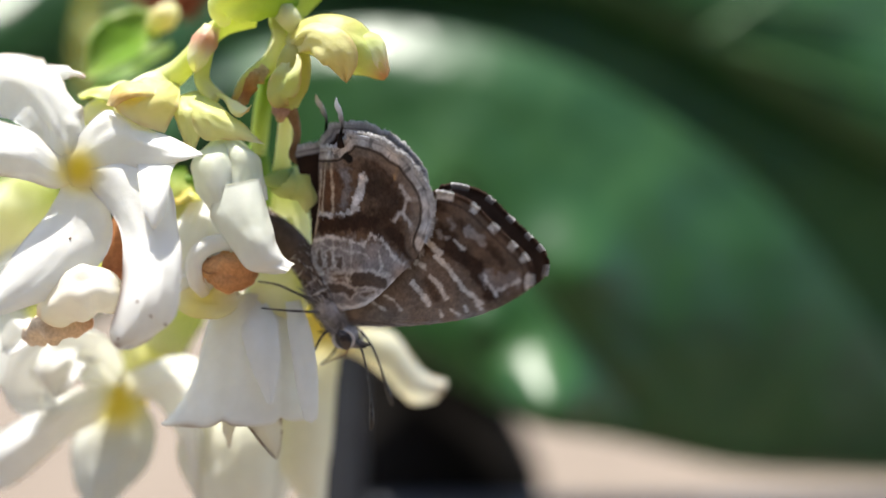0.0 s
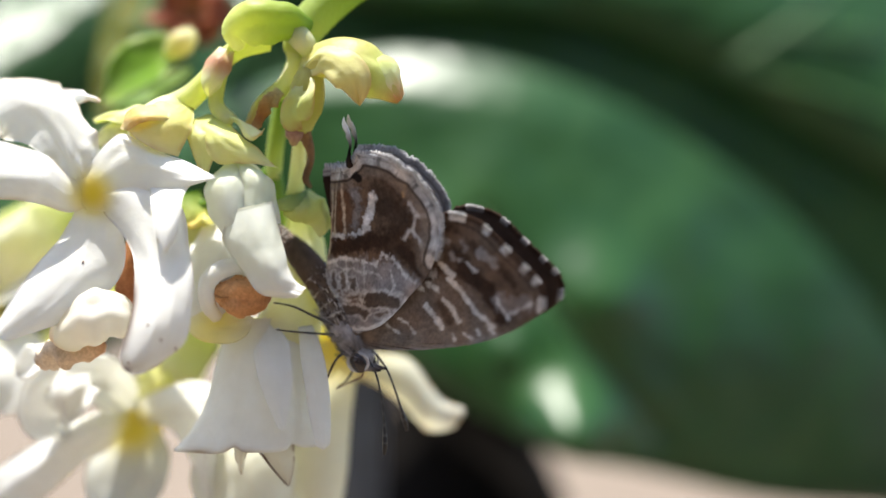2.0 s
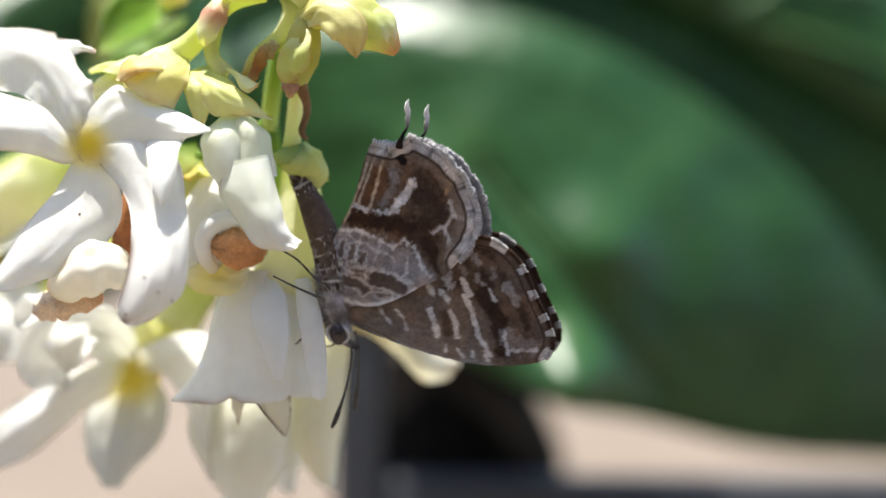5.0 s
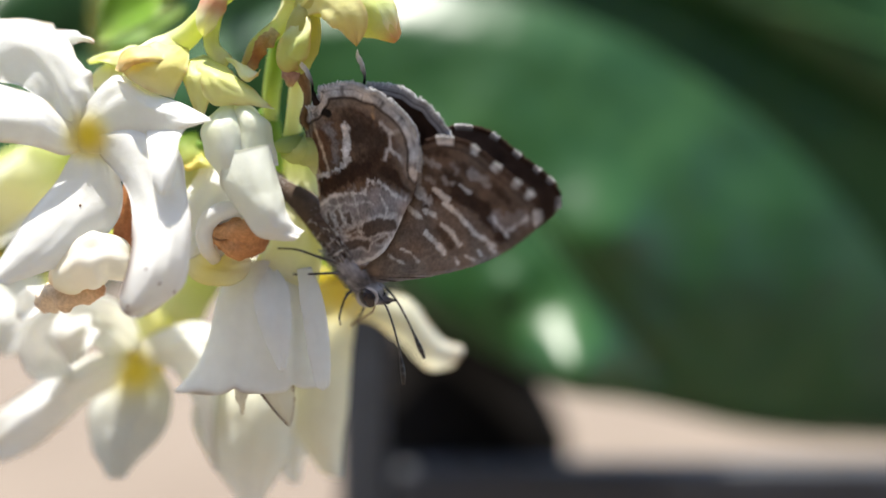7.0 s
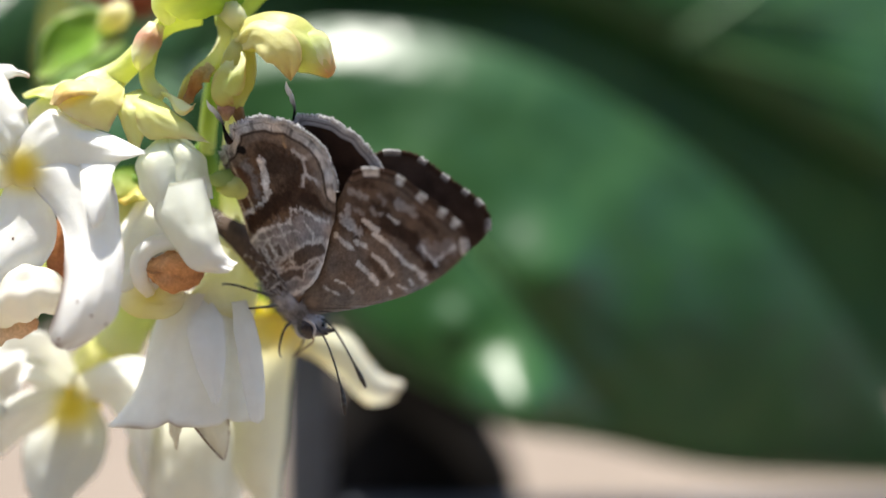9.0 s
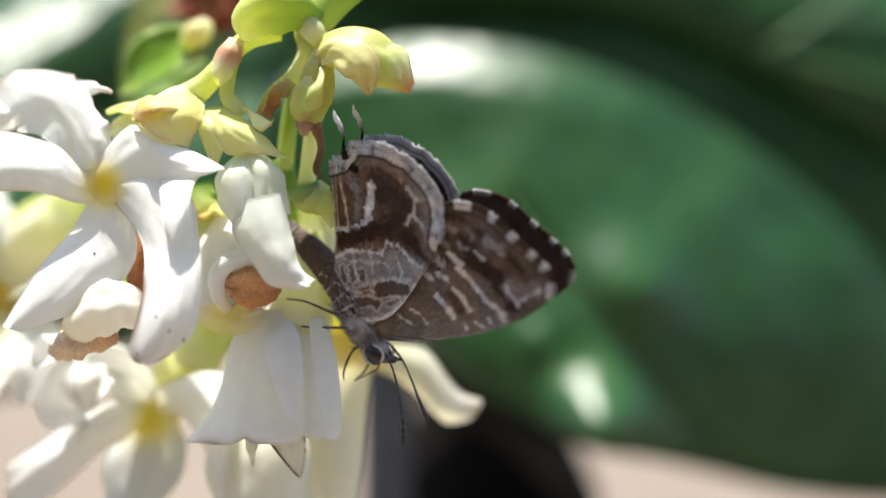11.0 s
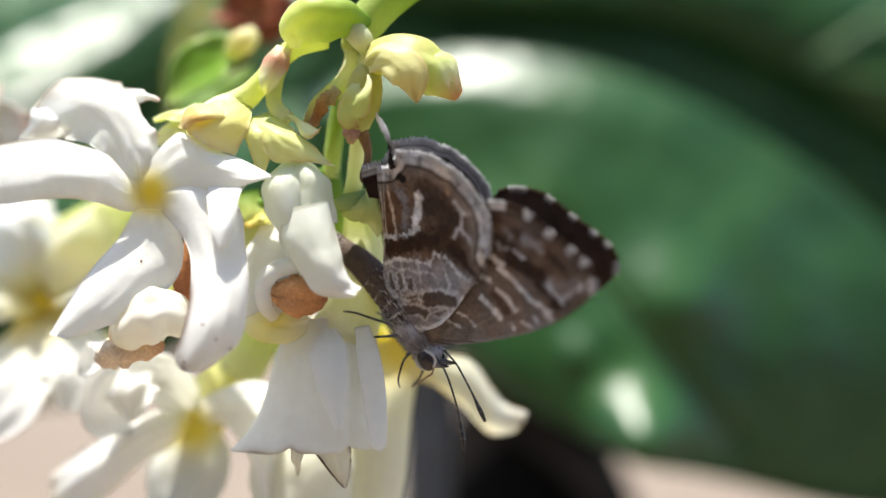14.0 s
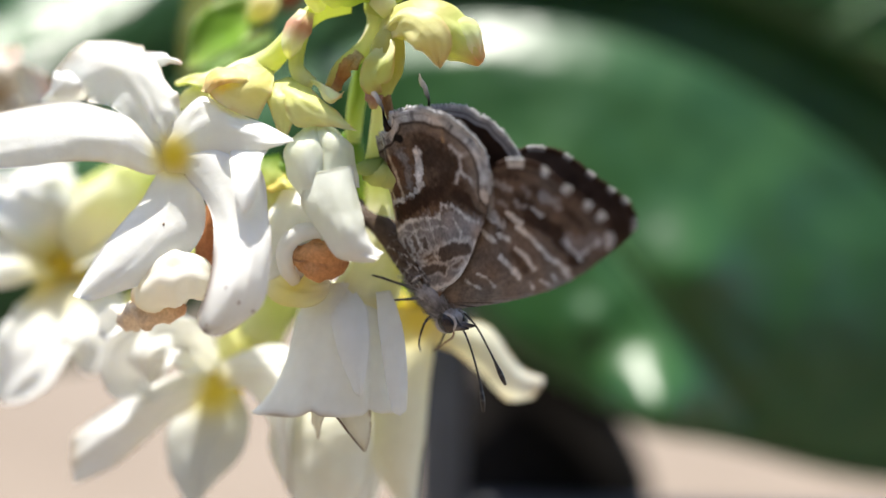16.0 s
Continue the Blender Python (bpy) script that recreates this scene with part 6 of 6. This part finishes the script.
def build_butterfly():
    root = new("butterfly")
    root.empty_display_size = 0.002
    tagged(root, "small brown butterfly with white-barred wings, feeding on the flowers", "butterfly")
    ORIGIN[root.name] = np.zeros(3)
    wings = {}
    for tag, sign in (("far", 1), ("near", -1)):
        for kind, edge, hinge, margin, under in (("forewing", FORE_EDGE, HINGE_FORE, FORE_MARGIN, under_fore), ("hindwing", HIND_EDGE, HINGE_HIND, HIND_MARGIN, under_hind)):
            lift = 0.0 if kind == "forewing" else 0.30
            fold = (lambda s, l: (lambda x, z: s * l + hind_fold(s)(x, z)))(sign, lift) if kind == "hindwing" else None
            inner = upper_side(margin) if kind == "forewing" else upper_side(margin, (0.036, 0.019, 0.012), True)
            w = wing(kind, edge, hinge, margin, under, inner, sign, root, 0.25, fold)
            if kind == "hindwing":
                tail(w, sign)
            wings[tag, kind] = w
    # body
    h = lambda q, y=0.0: V(q[0], y, q[1])
    add_b = lambda name, mat, label, *a, **k: part(name, *(lambda r: (r[0], r[1]))(tube(*a, **k)), mat, root, label, tube(*a, **k)[2])
    FG, FL = (0.22, 0.205, 0.205), (0.46, 0.44, 0.45)
    add_b("thorax", FUR, "grey furry thorax", [h((-0.99, 1.30)), h((-0.66, 0.72)), h((-0.20, -0.01)), h((0.20, -0.64))], [0.55, 0.78, 0.75, 0.45], [FG, FL, FG], n=18, m=16, rough=0.12)
    spine = [h((-0.45, 0.72)), h((-1.35, 2.5)), h((-2.9, 4.5)), h((-5.0, 6.5))]
    ab = add_b("abdomen", FUR, "slender grey-brown abdomen with pale rings", spine, [0.7, 0.78, 0.72, 0.15], [FG, (0.15, 0.11, 0.085), (0.11, 0.075, 0.055), (0.08, 0.055, 0.042)], n=40, m=16)
    rnd = random.Random(8)
    back = spline(spine, 85)
    for k in range(1, 8):
        c, d = back[k * 10], unit(back[k * 10 + 4] - back[k * 10 - 4])
        rr = (0.82 - 0.45 * (k / 8) ** 2.4)
        v, f, cc = tube([c - d * 0.06, c, c + d * 0.06], [rr * 0.97, rr * 1.03, rr * 0.97], [(0.62, 0.59, 0.56)], 5, 16, rough=0.12, seed=k)
        part("abdomen_ring", v, f, FUR, ab, "pale hair ring", cc)
    head = add_b("head", FUR, "grey hairy head", [h((0.07, -0.64)), h((0.39, -0.99)), h((0.59, -1.39))], [0.5, 0.68, 0.4], [FG, FL, FG], n=14, m=14, rough=0.12)
    for s in (-1, 1):
        at = h((0.46, -1.10), s * 0.48)
        v, f, c = tube([at + V(0, s * 0.02, 0), at + V(0, s * 0.16, 0), at + V(0, s * 0.30, 0)], [0.58, 0.54, 0.25], [WHITE], 9, 20, flat=0.72)
        part("eye", v, f, EYE, head, "dark brown compound eye")
        v, f, c = tube([at + V(0.60 * math.cos(a), s * 0.06, 0.46 * math.sin(a)) for a in np.linspace(0, 2 * math.pi, 13)], [0.07, 0.07], [PALE_W], 26, 6, rough=0.2)
        part("eye_ring", v, f, FUR, head, "pale ring of hair", c)
        v, f, c = tube([h((0.59, -1.39), s * 0.22), h((1.04, -1.43), s * 0.3), h((1.62, -1.56), s * 0.34)], [0.2, 0.17, 0.05], [FL, FG, BLACK_W], 10, 8, rough=0.2)
        part("palp", v, f, FUR, head, "short hairy palp", c)
    for s, pts in ((-1, [(0.91, -0.91), (1.45, -1.90), (1.75, -3.50), (1.82, -5.00), (1.78, -5.75)]), (1, [(1.10, -0.79), (1.62, -1.65), (2.02, -2.95), (2.26, -4.05), (2.38, -4.80)])):
        line = [h(p, s * (0.3 + 0.12 * i)) for i, p in enumerate(pts)]
        nn = 46
        c0 = spline(line, nn)
        v, f, c = tube(line, [0.06, 0.055, 0.055, 0.065, 0.14, 0.08], [BLACK_W], nn, 8)
        c = np.tile(np.array(BLACK_W), (len(v), 1))
        for i in range(nn):
            if i % 4 == 0 and i < 38:
                c[i * 8:i * 8 + 8] = (0.075, 0.072, 0.07)
        part("antenna", v, f, CHITIN, head, "black antenna ringed with white, clubbed tip", c)
    v, f, c = tube([h((0.52, -1.45), -0.05), h((0.26, -1.90), 0.1), h((-0.26, -2.13), 0.2), h((-1.48, -2.59), 0.4)], [0.06, 0.05, 0.045, 0.03], [BROWN], 20, 6)
    part("proboscis", v, f, CHITIN, head, "thin brown proboscis", c)
    # fur tufts
    lots = []
    for k in range(1700):
        u = rnd.random()
        c = h((-1.12, 1.60)) * (1 - u) + h((0.46, -1.10)) * u
        a = rnd.uniform(0, 2 * math.pi)
        ax = unit(h((0.46, -1.10)) - h((-1.12, 1.60)))
        sd = V(0, -1, 0)
        up = np.cross(ax, sd)
        d = sd * math.cos(a) + up * math.sin(a)
        p0 = c + d * (0.66 - 0.3 * abs(u - 0.4))
        p1 = p0 + d * rnd.uniform(0.15, 0.42) - ax * rnd.uniform(-0.1, 0.8)
        lots.append(tube([p0, p1], [0.02, 0.006], [tuple(np.array(FL) * rnd.uniform(0.4, 1.5))], 2, 3))
    v, f, c = join(*lots)
    tagged(part("fur", v, f, FUR, root, "soft grey fur", c), kind="stuff")
    # scales of the abdomen
    lots = []
    for k in range(900):
        u = rnd.uniform(0.02, 0.96)
        c = back[int(u * 84)]
        ax = unit(back[min(84, int(u * 84) + 4)] - back[max(0, int(u * 84) - 4)])
        a = rnd.uniform(0, 2 * math.pi)
        d = V(0, -1, 0) * math.cos(a) + np.cross(ax, V(0, -1, 0)) * math.sin(a)
        p0 = c + d * (0.80 - 0.62 * u ** 3)
        shade = rnd.choice(((0.07, 0.045, 0.034), (0.12, 0.085, 0.065), (0.26, 0.23, 0.21), (0.55, 0.52, 0.50)))
        lots.append(tube([p0, p0 + ax * rnd.uniform(0.12, 0.28) + d * 0.05], [0.05, 0.03], [shade], 2, 4, flat=0.5))
    v, f, c = join(*lots)
    tagged(part("scale_coat", v, f, FUR, ab, "mottled brown and pale scales", c), kind="stuff")
    # legs: femur, shin and foot in one bent limb
    for pts, ys in (([(-0.79, 0.81), (-1.72, 1.44), (-2.59, 1.96), (-3.60, 2.19)], (-0.6, -1.2, -1.6, -1.8)), ([(-0.59, 0.34), (-1.38, 0.50), (-2.32, 0.65), (-3.40, 0.81)], (-0.6, -1.3, -1.8, -2.0)),
                    ([(-0.16, -0.45), (-0.66, -0.90), (-1.12, -1.80), (-1.45, -2.35)], (-0.3, -0.8, -1.0, -0.6)), ([(-0.00, -0.65), (-0.39, -1.48), (-0.92, -2.15), (-1.48, -2.53)], (0.3, 0.5, 0.6, 0.6)),
                    ([(-0.33, -0.30), (-0.79, -0.61), (-1.25, -0.80), (-1.55, -0.84)], (0.4, 0.6, 0.6, 0.6))):
        v, f, c = tube([h(p, y) for p, y in zip(pts, ys)], [0.10, 0.065, 0.052, 0.035], [FG, BLACK_W, BLACK_W, BLACK_W], 22, 7)
        for i in range(22):
            if i % 5 == 2:
                c[i * 7:i * 7 + 7] = (0.17, 0.16, 0.15)
        part("leg", v, f, CHITIN, root, "thin dark leg banded with white", c)
    return root, wings


butterfly, WINGS = build_butterfly()


# ---- movement of the butterfly ----
# seconds, x, y, z (mm), turn about the upright, lean in its own plane, tilt about its length, swing of the hindwing nearer the lens, swing of the other, rise of the far wings (mm)
STEPS = [
    (0.0, -5.71, 0.03, -4.35, -21.3, 2.9, 2.9, -12.0, 0.0, 0.35),
    (0.5, -5.31, 0.01, -3.95, -25.0, 10.2, 3.2, -4.5, -10.0, 0.35),
    (1.0, -5.43, 0.02, -4.07, -25.2, 7.4, 1.2, -0.8, -13.5, 0.35),
    (1.5, -5.70, 0.00, -4.38, -21.0, 0.0, -0.2, -0.0, -12.0, 0.35),
    (2.0, -5.59, 0.03, -4.23, -24.1, 2.6, 2.6, -9.6, -4.9, 0.35),
    (2.5, -5.87, 0.05, -4.36, -18.5, -0.4, 2.0, -13.2, -0.9, 0.35),
    (3.0, -6.19, 0.01, -4.70, -10.6, -11.2, 0.3, -10.6, -2.1, 0.30),
    (3.5, -6.36, -0.01, -4.86, -5.2, -14.9, -0.6, -8.1, -4.3, 0.30),
    (4.0, -6.30, -0.05, -5.21, -4.0, -20.2, -0.4, -6.1, -7.5, 0.30),
    (4.5, -6.31, -0.08, -5.28, -3.5, -21.9, -0.3, -4.9, -6.7, 0.30),
    (7.0, -5.18, 0.32, -3.94, -26.5, 8.8, 5.0, -1.8, -15.0, 0.50),
    (7.5, -5.28, 0.32, -3.93, -24.7, 9.3, 4.1, -11.0, -1.3, 0.50),
    (8.0, -5.31, 0.35, -4.00, -25.9, 7.6, 8.5, -13.8, 1.0, 0.50),
    (8.5, -5.26, 0.32, -4.00, -26.4, 7.9, 7.0, -9.1, -3.7, 0.50),
    (9.0, -5.04, 0.33, -3.89, -29.0, 9.8, 8.5, 5.4, -16.0, 0.75),
    (9.5, -5.28, 0.31, -4.35, -25.7, 3.1, 4.2, 3.9, -15.7, 0.50),
    (12.0, -5.49, 0.35, -4.25, -24.6, 5.1, 6.5, -14.6, -1.1, 0.50),
    (12.5, -5.53, 0.36, -4.29, -25.7, 4.1, 9.4, -17.7, -1.5, 0.50),
    (13.0, -5.30, 0.34, -4.16, -27.5, 8.9, 7.3, -8.2, -6.5, 0.50),
    (13.5, -5.15, 0.34, -4.12, -28.9, 8.8, 7.7, 3.2, -17.7, 0.50),
    (14.0, -5.20, 0.35, -4.08, -29.0, 7.8, 9.9, -12.6, -3.6, 0.50),
    (14.5, -5.40, 0.35, -4.24, -27.7, 5.3, 8.1, -14.6, -1.3, 0.50),
    (15.0, -5.26, 0.36, -4.07, -29.5, 7.7, 10.5, -14.6, -1.7, 0.50),
    (15.5, -5.31, 0.34, -4.21, -28.0, 7.8, 6.5, -7.9, -6.8, 0.50),
    (16.0, -5.19, 0.34, -3.99, -30.6, 9.9, 7.5, -0.9, -11.5, 0.50),
]


def wing_pose(hinge, opening, swing):
    """A wing turned about its hinge: opened from the body's axis, swung in its own plane (degrees)."""
    p = Matrix.Translation((hinge[0] * MM, 0, hinge[1] * MM))
    return p @ Matrix.Rotation(radians(opening), 4, BODY_AXIS) @ Matrix.Rotation(radians(-swing), 4, "Y") @ p.inverted()


def lifted(mm):
    return Matrix.Translation((0.55 * mm * MM, 0, 0.8 * mm * MM))


def motions():
    walk(butterfly, [(t, pose(x * MM, y * MM, z * MM, tilt, -lean, turn)) for t, x, y, z, turn, lean, tilt, *_ in STEPS])
    walk(WINGS["near", "hindwing"], [(s[0], wing_pose(SWING_HIND, 4.0, s[7])) for s in STEPS])
    walk(WINGS["far", "hindwing"], [(s[0], lifted(s[9] * 0.5) @ wing_pose(SWING_HIND, 1.0, s[8])) for s in STEPS])
    walk(WINGS["near", "forewing"], [(s[0], wing_pose(HINGE_FORE, 4.0, 0)) for s in STEPS])
    walk(WINGS["far", "forewing"], [(s[0], lifted(s[9]) @ wing_pose(HINGE_FORE, -3.0, 0)) for s in STEPS])


motions()
